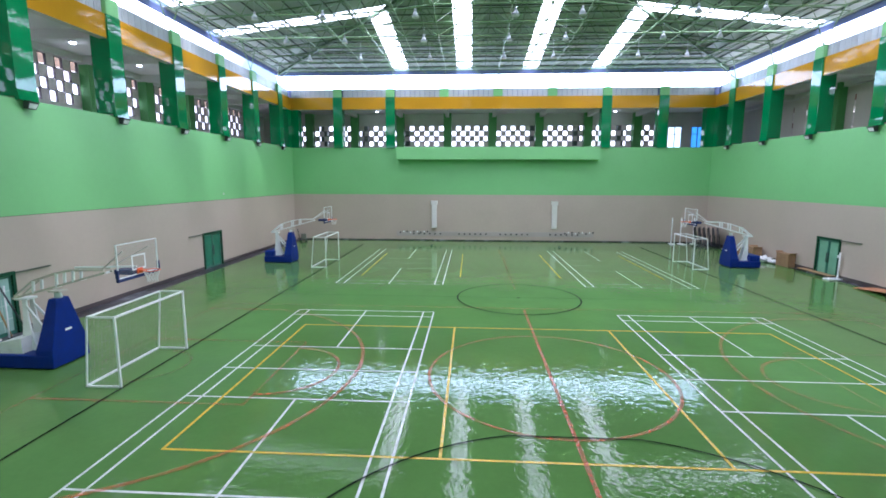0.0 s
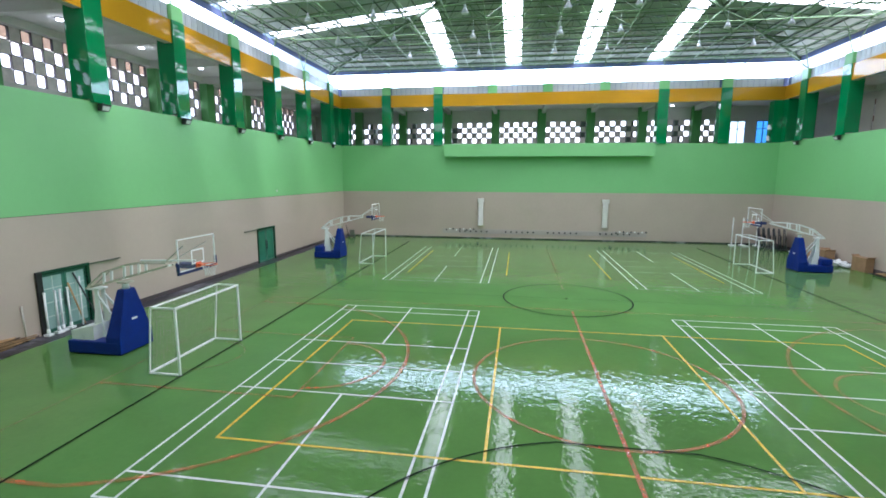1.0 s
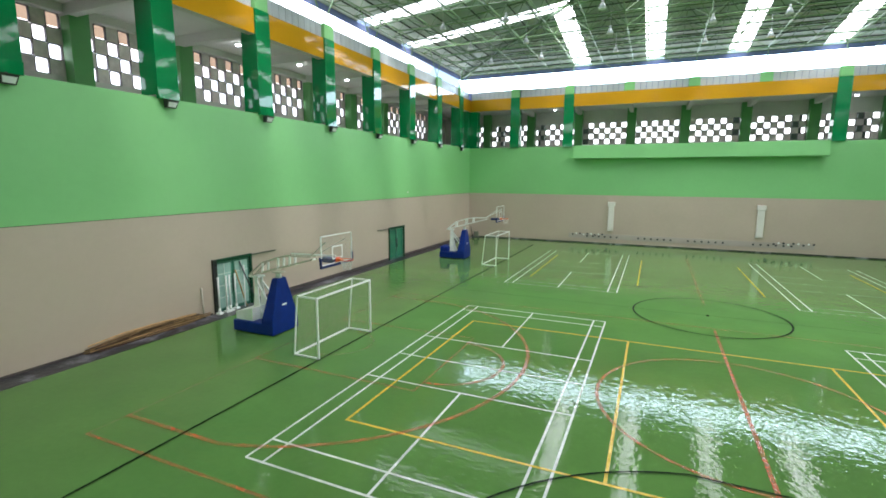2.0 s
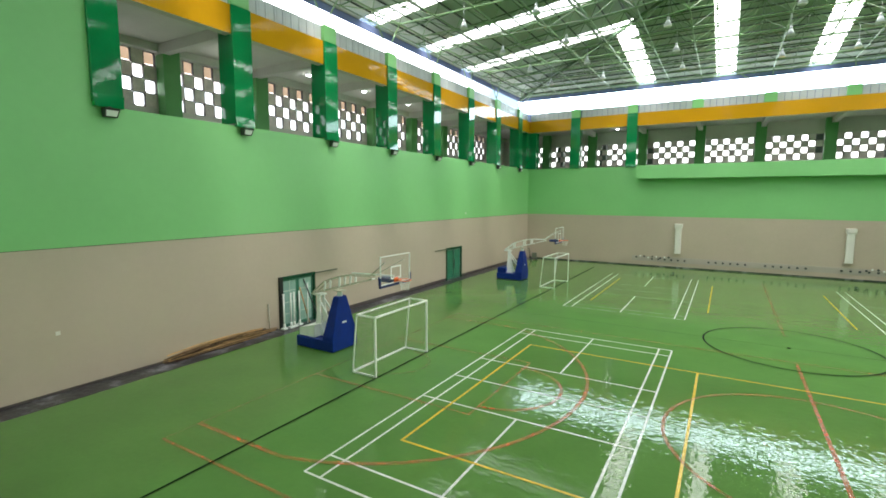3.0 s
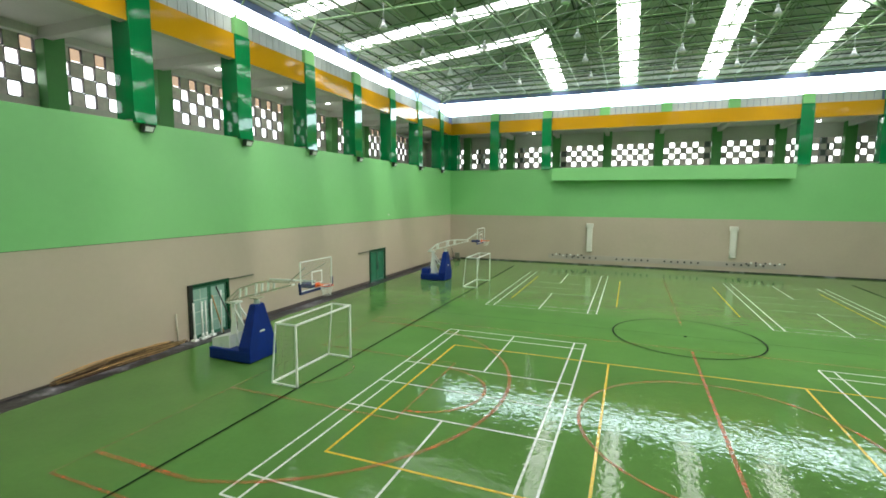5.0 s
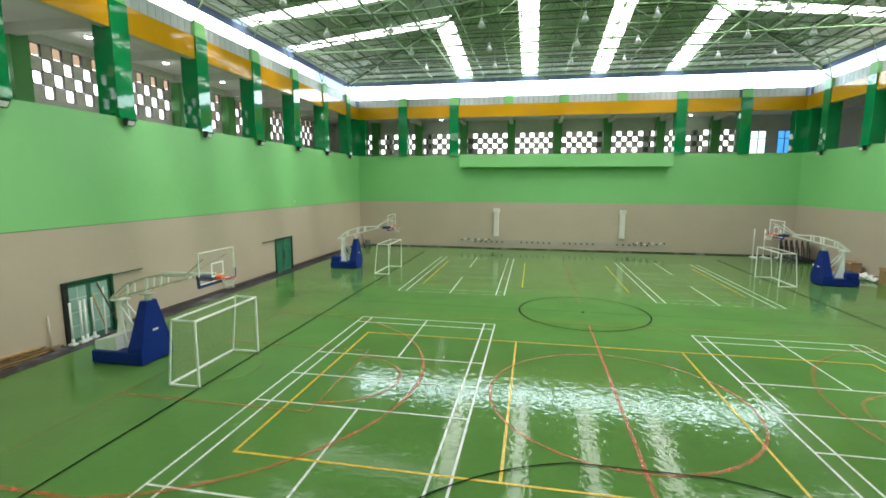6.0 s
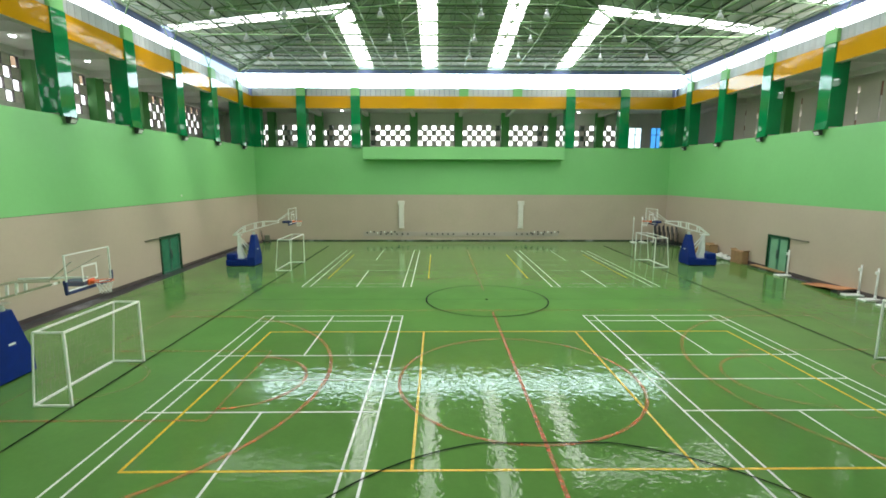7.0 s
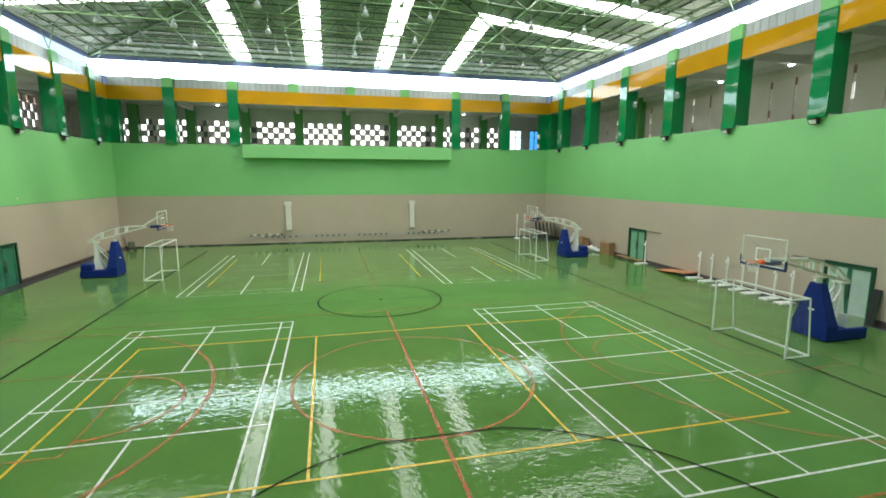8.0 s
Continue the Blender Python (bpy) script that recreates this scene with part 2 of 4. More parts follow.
M_RUST = mat("red_brick_infill", (0.30, 0.14, 0.105), 0.8, vary=0.2, scale=6)

# ripples in the poured floor coat
ft = M_FLOOR.node_tree
fco = ft.nodes.new("ShaderNodeNewGeometry")
fb = ft.nodes.new("ShaderNodeBump")
f1, f2, fm = ft.nodes.new("ShaderNodeTexNoise"), ft.nodes.new("ShaderNodeTexNoise"), ft.nodes.new("ShaderNodeMath")
f1.inputs["Scale"].default_value, f2.inputs["Scale"].default_value = 3.4, 11.0
f1.inputs["Detail"].default_value, f2.inputs["Detail"].default_value = 1, 1
link(fco.outputs["Position"], f1.inputs["Vector"], ft), link(fco.outputs["Position"], f2.inputs["Vector"], ft)
fm.operation, fm.inputs[1].default_value = "MULTIPLY_ADD", 0.42
link(f2.outputs["Fac"], fm.inputs[0], ft), link(f1.outputs["Fac"], fm.inputs[2], ft)
link(fm.outputs[0], fb.inputs["Height"], ft)
fb.inputs["Strength"].default_value, fb.inputs["Distance"].default_value = 1.0, 0.0055
link(fb.outputs[0], ft.nodes["Principled BSDF"].inputs["Normal"], ft)

# ---- floor ----
solid("floor", box(B(), -20, 20, NEAR, FAR, -0.3, 0.0), M_FLOOR, "glossy green epoxy sports hall floor with ripples", "floor")
for sx in (-1, 1):
    # west strip is widened past y 6 to include the skirting's dark reflection
    near_x, far_x = (18.72, 18.85) if sx < 0 else (19.0, 19.25)
    ring = [(sx * near_x, -4), (sx * far_x, 6), (sx * far_x, FAR), (sx * 20, FAR), (sx * 20, NEAR), (sx * near_x, NEAR)]
    solid("floor_edge_strip", prism(B(), [(x, y, 0.0015) for x, y in ring], [(x, y, 0.005) for x, y in ring]), M_STRIP,
          "dark worn unpainted strip of floor along the side wall", "floor edge")
solid("baseboard", box(B(), -19.4, 19.4, FAR - 0.08, FAR, 0.0, 0.1), M_STRIP, "low dark skirting along the end wall", "skirting")


# ---- walls ----
M_SKIRT = mat("dark_taupe_skirting", (0.085, 0.068, 0.064), 0.45, vary=0.25, scale=1.2, dirt=(0.04, 0.035, 0.035), dirt_amount=0.6)
for sx, runs in ((-1, ((NEAR, 0.6, 0.08), (2.92, 15.62, 0.2), (17.96, 31.8, 0.2))), (1, ((NEAR, 0.82, 0.22), (2.94, 15.5, 0.24), (17.5, 31.8, 0.26)))):
    for a, b, h in runs:
        solid("baseboard", box(B(), *sorted((sx * HX, sx * (HX - 0.02))), a, b, 0.0055, h), M_SKIRT, "dark skirting at the foot of the side wall", "skirting")


def pierced(bm, axis, p0, p1, a0, a1, z0, z1, holes):
    """A wall slab across `axis` between p0 and p1, with rectangular holes (a, b, z_low, z_high) cut through."""
    cuts = sorted({a0, a1, *[h[0] for h in holes], *[h[1] for h in holes]})
    for a, b in zip(cuts, cuts[1:]):
        here = sorted([h for h in holes if h[0] <= a + 1e-6 and h[1] >= b - 1e-6], key=lambda h: h[2])
        z = z0
        for h in here + [(0, 0, z1, z1)]:
            if h[2] > z + 1e-6:
                if axis == "x":
                    box(bm, p0, p1, a, b, z, h[2])
                else:
                    box(bm, a, b, p0, p1, z, h[2])
            z = h[3]
    return bm


DOORS = [(0.91, 2.78), (15.76, 17.82)]
for sx, side in ((-1, "west"), (1, "east")):
    lo, hi = sorted((sx * HX, sx * (HX + 0.3)))
    doors = DOORS if sx < 0 else [(0.96, 2.80), (15.64, 17.36)]
    w = thing("wall_" + side, pose(0, 0, 0), "long side wall painted taupe below and light green above", "wall", kind="structure")
    part("lower_wall", pierced(B(), "x", lo, hi, NEAR, FAR, -0.3, Z_GREY, [(a, b, 0.0, 2.25) for a, b in doors]), M_GREY, w, "taupe painted lower wall")
    part("upper_wall", box(B(), min(lo, hi), max(lo, hi), NEAR, FAR, Z_GREY, Z_SILL), M_GREEN, w, "light green painted upper wall")
    part("end_wall_panel", box(B(), lo, hi, NEAR, -6.16, Z_SILL, 14.3), M_GREEN, w, "light green painted upper wall")

# strip coloured dark for the shadow line where the two wall paints meet
solid("wall_shadow_strip", box(B(), -HX, -HX + 0.008, NEAR, FAR, Z_GREY - 0.008, Z_GREY + 0.008), mat("olive_shadow_line", (0.07, 0.11, 0.06), 0.6), "thin strip with a shadow line painted in between the two wall colours", "trim")
w = thing("wall_north", pose(0, 0, 0), "end wall painted taupe below and light green above", "wall", kind="structure")
part("lower_wall", box(B(), -HX, HX, FAR, FAR + 0.3, -0.3, Z_GREY), M_GREY, w, "taupe painted lower wall")
part("upper_wall", box(B(), -HX, HX, FAR, FAR + 0.3, Z_GREY, Z_SILL), M_GREEN, w, "light green painted upper wall")
part("balcony_ledge", box(B(), -9.35, 9.3, FAR - 1.0, FAR, 7.72, Z_SILL, 0.02), M_GREEN, w, "light green balcony front jutting from the wall")
solid("wall_south", box(B(), -HX - 0.3, HX + 0.3, NEAR - 0.3, NEAR, -0.3, 16), M_GREEN, "plain light green wall closing the hall", "wall")
solid("soffit_south", box(B(), -HX, HX, NEAR, RY0 + 0.3, 14.3, 14.6), M_GALLERY, "plain plaster soffit over the camera end", "ceiling")


# ---- pilasters, beam, ribbed band ----
def pilaster(m, group):
    """Local: x towards the hall, y along the wall."""
    t = thing("pilaster", m, "dark green gloss-clad square pilaster above the wall with light green head", "pilaster", group, "structure")
    part("cladding", box(B(), -0.8, 0.14, -0.44, 0.44, Z_SILL + 0.08, Z_BAND, 0.015), M_PILASTER, t, "dark green glossy cladding")
    part("column_head", box(B(), -0.12, 0.12, -0.41, 0.41, Z_BAND, Z_VENT + 0.03, 0.04), M_GREEN, t, "light green painted head")
    z0, z1 = Z_SILL - 0.05, Z_SILL + 0.34
    part("drip_skirt", prism(B(), [(0.0, -0.41, z0), (0.19, -0.41, z0), (0.19, 0.41, z0), (0.0, 0.41, z0)],
                             [(0.0, -0.455, z1), (0.15, -0.455, z1), (0.15, 0.455, z1), (0.0, 0.455, z1)]), M_PILASTER, t)
    return t


def floodlight(m):
    t = thing("floodlight", m, "small black floodlight with pale glass under a pilaster", "floodlight", "wall floodlights")
    part("bracket", box(B(), 0.0, 0.22, -0.03, 0.03, -0.02, 0.06), M_STEEL, t)
    part("housing", prism(B(), [(0.10, -0.19, -0.27), (0.26, -0.19, -0.27), (0.26, 0.19, -0.27), (0.10, 0.19, -0.27)],
                          [(0.12, -0.22, 0.0), (0.40, -0.22, 0.0), (0.40, 0.22, 0.0), (0.12, 0.22, 0.0)]), M_FLOOD, t, "black metal housing")
    part("lens", prism(B(), [(0.24, -0.15, -0.245), (0.285, -0.15, -0.245), (0.285, 0.15, -0.245), (0.24, 0.15, -0.245)],
                       [(0.30, -0.18, -0.07), (0.375, -0.18, -0.07), (0.375, 0.18, -0.07), (0.30, 0.18, -0.07)]), M_LENS, t, "pale glass")
    return t


def vent_run(parent, mesh, places):
    for q in places:
        ob = new("panel", mesh)
        ob.parent = parent
        ob.matrix_basis = q


ribbed = B()
box(ribbed, -0.02, 0.02, -0.213, 0.213, Z_BAND + 0.02, Z_VENT)
box(ribbed, 0.02, 0.03, -0.1, 0.1, Z_BAND + 0.06, Z_VENT - 0.04)
RIBBED = mesh_of("panel", ribbed, M_VENT)

first = light0 = None
for sx in (-1, 1):
    for y in PILASTERS:
        m = pose(sx * HX, y + (-0.26 if sx < 0 else -0.45), 0, 0, 0, 0 if sx < 0 else 180)
        first = pilaster(m, "pilasters along the walls") if first is None else (copy_thing(first, m) and first)
        fm2 = pose(sx * HX, y + (-0.28 if sx < 0 else -0.45), Z_SILL - 0.09, 0, 0, 0 if sx < 0 else 180)
        light0 = floodlight(fm2) if light0 is None else (copy_thing(light0, fm2) and light0)
for x in (-15.08, -10.06, 9.96, 15.06):
    copy_thing(first, pose(x, FAR, 0, 0, 0, -90))
for x in (-5.0, 0.0, 5.0):
    solid("column_head", box(B(), x - 0.42, x + 0.42, FAR - 0.07, FAR + 0.2, Z_BAND, Z_VENT + 0.02, 0.03), M_GREEN,
          "light green painted column head in the ribbed band", "column")
for sx in (-1, 1):
    solid("corner_pier", box(B(), *sorted((sx * 20.55, sx * 19.67)), FAR - 0.65, FAR + 0.4, Z_SILL + 0.004, Z_BEAM, 0.02), M_PILASTER, "dark green gloss-clad corner pier", "pilaster")

for sx in (-1, 1):
    solid("corner_pier", box(B(), *sorted((sx * 19.7, sx * 18.95)), FAR + 0.02, FAR + 0.9, Z_SILL + 0.004, Z_BEAM, 0.02), M_PILASTER,
          "dark green gloss-clad corner pier", "pilaster")
for sx, side in ((-1, "west"), (1, "east")):
    lo, hi = sorted((sx * (HX - 0.05), sx * (HX + 0.35)))
    solid("beam_" + side, box(B(), lo, hi, -6.1, FAR - 0.05, Z_BEAM, Z_BAND, 0.005), M_YELLOW, "amber gloss-clad edge beam over the gallery", "beam")
    solid("beam_soffit", box(B(), lo + 0.02, hi - 0.02, -6.1, FAR - 0.1, Z_BEAM - 0.012, Z_BEAM - 0.001), M_CREAM, "cream plaster underside of the edge beam", "soffit")
    run = thing("vent_band_" + side, pose(0, 0, 0), "band of pale ribbed panels under the eave", "wall panels", kind="structure")
    part("backing", box(B(), *sorted((sx * (HX + 0.14), sx * (HX + 0.2))), -6.1, FAR, Z_BAND, Z_VENT + 0.01), M_FASCIA, run, "dark blue-grey backing")
    vent_run(run, RIBBED, [pose(sx * (HX + 0.1), y0 + 0.4625 * k, 0, 0, 0, 0 if sx < 0 else 180)
                           for p in PILASTERS for k in range(9 if p < 29 else 4) for y0 in [p + (0.39 if sx < 0 else 0.2)]])
solid("beam_north", box(B(), -HX - 0.3, HX + 0.3, FAR - 0.05, FAR + 0.35, Z_BEAM, Z_BAND, 0.005), M_YELLOW, "amber gloss-clad edge beam over the gallery", "beam")
solid("beam_soffit", box(B(), -HX - 0.28, HX + 0.28, FAR - 0.03, FAR + 0.33, Z_BEAM - 0.012, Z_BEAM - 0.001), M_CREAM, "cream plaster underside of the edge beam", "soffit")
run = thing("vent_band_north", pose(0, 0, 0), "band of pale ribbed panels under the eave", "wall panels", kind="structure")
part("backing", box(B(), -HX - 0.2, HX + 0.2, FAR + 0.14, FAR + 0.2, Z_BAND, Z_VENT + 0.01), M_FASCIA, run, "dark blue-grey backing")
vent_run(run, RIBBED, [pose(x0 + 0.4625 * k, FAR + 0.1, 0, 0, 0, -90) for x0 in (-19.35, -14.35, -9.35, -4.35, 0.65, 5.65, 10.55, 15.55) for k in range(9)])

# ---- galleries behind the pilasters ----
GW, GX, GY = 25.6, 24.9, 39.3      # outer gallery walls: west, east, north
slab_z0, slab_z1, ceil_z = 7.7, 8.0, 12.95
for sx, side in ((-1, "west"), (1, "east")):
    out = GW if sx < 0 else GX
    lo, hi = sorted((sx * (HX + 0.3), sx * out))
    solid("gallery_floor_" + side, box(B(), lo, hi, -7, GY, slab_z0, slab_z1), M_GALLERY, "grey gallery floor slab behind the parapet", "floor")
    bm = box(B(), lo, hi, -7, GY, ceil_z, ceil_z + 0.25)
    for y in PILASTERS:
        y += -0.26 if sx < 0 else -0.45
        box(bm, lo, hi, y - 0.18, y + 0.18, 12.5, ceil_z)
    box(bm, *sorted((sx * (out - 0.35), sx * out)), -7, GY, 12.6, ceil_z)
    solid("gallery_ceiling_" + side, bm, M_GALLERY, "off-white gallery ceiling with crossing beams", "ceiling")
    solid("gallery_end_wall_" + side, box(B(), lo, hi, -7.25, -7, slab_z0, 13.2), M_GALLERY, "plain plaster wall closing the gallery", "wall")
solid("gallery_floor_north", box(B(), -HX - 0.3, HX + 0.3, FAR + 0.3, GY, slab_z0, slab_z1), M_GALLERY, "grey gallery floor slab behind the parapet", "floor")
bm = box(B(), -HX - 0.3, HX + 0.3, FAR + 0.3, GY, ceil_z, ceil_z + 0.25)
for x in (-15, -10, -5, 0, 5, 10, 15):
    box(bm, x - 0.18, x + 0.18, FAR + 0.3, GY, 12.5, ceil_z)
solid("gallery_ceiling_north", bm, M_GALLERY, "off-white gallery ceiling with crossing beams", "ceiling")

WEST_BAYS = [(y + 0.4, y + 4.6) for y in PILASTERS]
COLS_N = [-20.24, -15.2, -10.16, -5.0, -0.14, 4.86, 10.0, 15.13]
NORTH_BAYS = [(a + 0.43, b - 0.43) for a, b in zip([-25.15] + COLS_N, COLS_N)] + [(15.56, 17.6)]
CELL_W, CELL_H = 4.4 / 8, 0.5
hole_w = thing("gallery_wall_west", pose(0, 0, 0), "gallery back wall with chequered breeze-block screens", "wall", kind="structure")
part("plaster", pierced(B(), "x", -GW - 0.2, -GW, -7, GY, slab_z0, 13.2, [(a, b, 10.1, 12.62) for a, b in WEST_BAYS]), M_GALLERY, hole_w)
hole_n = thing("gallery_wall_north", pose(0, 0, 0), "gallery back wall with chequered breeze-block screens", "wall", kind="structure")
WINDOWS_N = [(18.5, 19.95), (20.92, 22.24)]
part("plaster", pierced(B(), "y", GY, GY + 0.2, -GW - 0.2, GX + 0.2, slab_z0, 13.2,
                        [(a, b, 9.5, 11.68) for a, b in NORTH_BAYS] + [(a, b, 8.9, 11.5) for a, b in WINDOWS_N]), M_GALLERY, hole_n)


def block(open_cell, w, h):
    """One breeze block, w by h, 0.14 deep along x; open ones have a rounded hole."""
    bm = B()
    if not open_cell:
        return mesh_of("breeze_block", box(bm, -0.05, 0.05, -w / 2 + 0.012, w / 2 - 0.012, -h / 2 + 0.012, h / 2 - 0.012), M_BLOCK)
    n = 20
    outer, inner = [], []
    for k in range(n):
        a = 2 * math.pi * (k + 0.5) / n
        c, s = math.cos(a), math.sin(a)
        f = 1 / max(abs(c), abs(s))
        outer.append((c * f * w / 2, s * f * h / 2))
        g = (abs(c) ** 10 + abs(s) ** 10) ** (-1 / 10)
        inner.append((c * g * (w / 2 - 0.022), s * g * (h / 2 - 0.022)))
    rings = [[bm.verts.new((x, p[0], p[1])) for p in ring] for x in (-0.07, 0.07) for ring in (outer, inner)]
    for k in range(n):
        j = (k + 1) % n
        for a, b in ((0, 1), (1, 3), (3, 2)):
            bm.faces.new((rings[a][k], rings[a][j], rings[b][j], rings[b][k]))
    return mesh_of("breeze_block", bm, M_RIM_SHADE)


def screen(parent, along, plane, bays, z0, z1, cols, rows):
    made = {}
    for a, b in bays:
        w, h = (b - a) / cols, (z1 - z0) / rows
        for i in range(cols):
            for j in range(rows):
                key = ((i + j) % 2 == 0, round(w, 3))
                if key not in made:
                    made[key] = block(key[0], w, h)
                ob = new("breeze_block", made[key])
                ob.parent = parent
                q, z = a + (i + 0.5) * w, z0 + (j + 0.5) * h
                ob.matrix_basis = pose(plane, q, z) if along == "y" else pose(q, plane, z, 0, 0, 90)


screen(hole_w, "y", -GW - 0.1, WEST_BAYS, 10.1, 12.62, 8, 4)
screen(hole_n, "x", GY + 0.1, NORTH_BAYS[:-1], 9.5, 11.68, 8, 4)
screen(hole_n, "x", GY + 0.1, NORTH_BAYS[-1:], 9.5, 11.68, 4, 4)
solid("outer_canopy", box(B(), -33, -31, -8, 48, 13.3, 17), M_TAN, "tan boarded canopy edge outside the breeze-block screens", "canopy")

# east gallery wall: narrow upright slots partly filled with brick
SLOTS = [6.55 + 1.63 * k for k in range(-8, 15)]
slot_w = 0.17
east = thing("gallery_wall_east", pose(0, 0, 0), "cream gallery wall with narrow upright slots", "wall", kind="structure")
part("plaster", pierced(B(), "x", GX, GX + 0.2, -7, GY, slab_z0, 13.2, [(y - slot_w / 2, y + slot_w / 2, 9.4, 12.0) for y in SLOTS]), M_CREAM, east)
for k, y in enumerate(SLOTS):
    for j in range(6):
        if (k * 5 + j * 3) % 9 == 0 or (k == 8 and j in (2, 3)):
            continue
        z = 9.4 + j * 2.6 / 6
        part("slot_brick", box(B(), GX + 0.03, GX + 0.17, y - slot_w / 2 + 0.003, y + slot_w / 2 - 0.003, z + 0.01, z + 2.6 / 6 - 0.01),
             M_RUST if j == 5 or (k * 7 + j * 3) % 5 == 0 else M_BLOCK, east)

# gallery columns
def column_mesh(hx, hy):
    return mesh_of("gallery_column", box(B(), -hx, hx, -hy, hy, slab_z1, ceil_z, 0.015), M_COLUMN)


CM_SIDE, CM_NORTH = column_mesh(0.3, 0.4), column_mesh(0.42, 0.3)
for x, y, me in ([(-GW + 0.32, p, CM_SIDE) for p in PILASTERS] + [(x, GY - 0.32, CM_NORTH) for x in COLS_N] + [(GX - 0.32, 24.0, CM_SIDE)]):
    ob = tagged(new("gallery_column", me), "square mid-green painted gallery column", "column", "gallery columns", "structure")
    ob.location = (x, y, 0)

for k, (a, b) in enumerate(WINDOWS_N):
    wdw = thing("window_%d" % (k + 1), pose((a + b) / 2, GY, 0), "tall gallery window with %s panes" % ("clear" if k == 0 else "blue tinted"), "window", kind="structure")
    h = (b - a) / 2
    bm = box(B(), -h, -h + 0.06, -0.03, 0.1, 8.9, 11.5)
    box(bm, h - 0.06, h, -0.03, 0.1, 8.9, 11.5), box(bm, -h + 0.06, h - 0.06, -0.03, 0.1, 11.44, 11.5), box(bm, -h + 0.06, h - 0.06, -0.03, 0.1, 8.9, 8.96)
    box(bm, -0.03, 0.03, -0.02, 0.09, 8.96, 11.44), box(bm, -h + 0.06, -0.03, -0.02, 0.09, 10.7, 10.75), box(bm, 0.03, h - 0.06, -0.02, 0.09, 10.7, 10.75)
    part("window_frame", bm, M_FASCIA, wdw)
    for s in (-1, 1):
        pane = part("pane", box(B(), min(s * 0.03, s * (h - 0.06)), max(s * 0.03, s * (h - 0.06)), 0.03, 0.04, 8.96, 11.44), M_CLEAR if k == 0 else M_BLUE_GLASS, wdw)
        pane.visible_shadow = False


def downlight(m):
    t = thing("downlight", m, "round white gallery downlight, switched on", "lamp", "gallery downlights")
    part("rim", tube(B(), (0, 0, -0.06), (0, 0, 0), 0.17, 20), M_WHITE, t)
    part("diffuser", tube(B(), (0, 0, -0.11), (0, 0, -0.06), 0.13, 20, 0.15), M_LAMP, t, "glowing diffuser")
    return t


d0 = None
for x, y, z in ((-23.25, 1.3, ceil_z), (-23.25, 6.3, ceil_z), (-23.25, 11.1, ceil_z), (-23.25, 16.1, ceil_z), (23.5, 9.05, 12.5), (23.5, 14.05, 12.5),
                (-12.3, 37.0, ceil_z), (12.4, 37.6, ceil_z)):
    d0 = downlight(pose(x, y, z)) if d0 is None else (copy_thing(d0, pose(x, y, z)) and d0)
    glow = bpy.data.lights.new("downlight_bulb", "POINT")
    glow.energy, glow.shadow_soft_size, glow.color = 2.0, 0.2, (0.95, 0.97, 1.0)
    new("downlight_bulb", glow).location = (x, y, z - 0.3)

# ---- roof: four hipped slopes with clear strips ----
def reach(u, half):
    return max(0.0, min(half - abs(u), RX))


def slope(side):
    """Maps (u along the eave, v up the slope) to the hall, with the half length and the strips of that slope."""
    cy, hy = (RY0 + RY1) / 2, (RY1 - RY0) / 2
    z = lambda v, lift: Z_EAVE + 0.05 + v * RISE + lift
    if side == "north":
        return (lambda u, v, e=0: (u, RY1 - v, z(v, e))), RX, STRIPS_X
    if side == "south":
        return (lambda u, v, e=0: (-u, RY0 + v, z(v, e))), RX, [-x for x in STRIPS_X]
    if side == "west":
        return (lambda u, v, e=0: (-RX + v, cy + u, z(v, e))), hy, [y - cy for y in STRIPS_Y]
    return (lambda u, v, e=0: (RX - v, cy - u, z(v, e))), hy, [cy - y for y in STRIPS_Y]


def area_lamp(name, corners, watts_each, tint=(1.0, 0.95, 0.985), spread=170):
    """A lamp in an opening given by its corners, in order round it; it shines to the side that sees them run clockwise."""
    a, b, c, d = [Vector(p) for p in corners]
    data = bpy.data.lights.new(name, "AREA")
    data.shape, data.size, data.size_y = "RECTANGLE", (b - a).length, (d - a).length
    data.energy = watts_each * data.size * data.size_y
    data.color, data.spread = tint, radians(spread)
    x, y = (b - a).normalized(), (d - a).normalized()
    m = Matrix((x, y, x.cross(y))).transposed().to_4x4()
    m.translation = (a + b + c + d) / 4
    ob = new(name, data)
    ob.matrix_world = m
    ob.visible_camera = True
    return ob


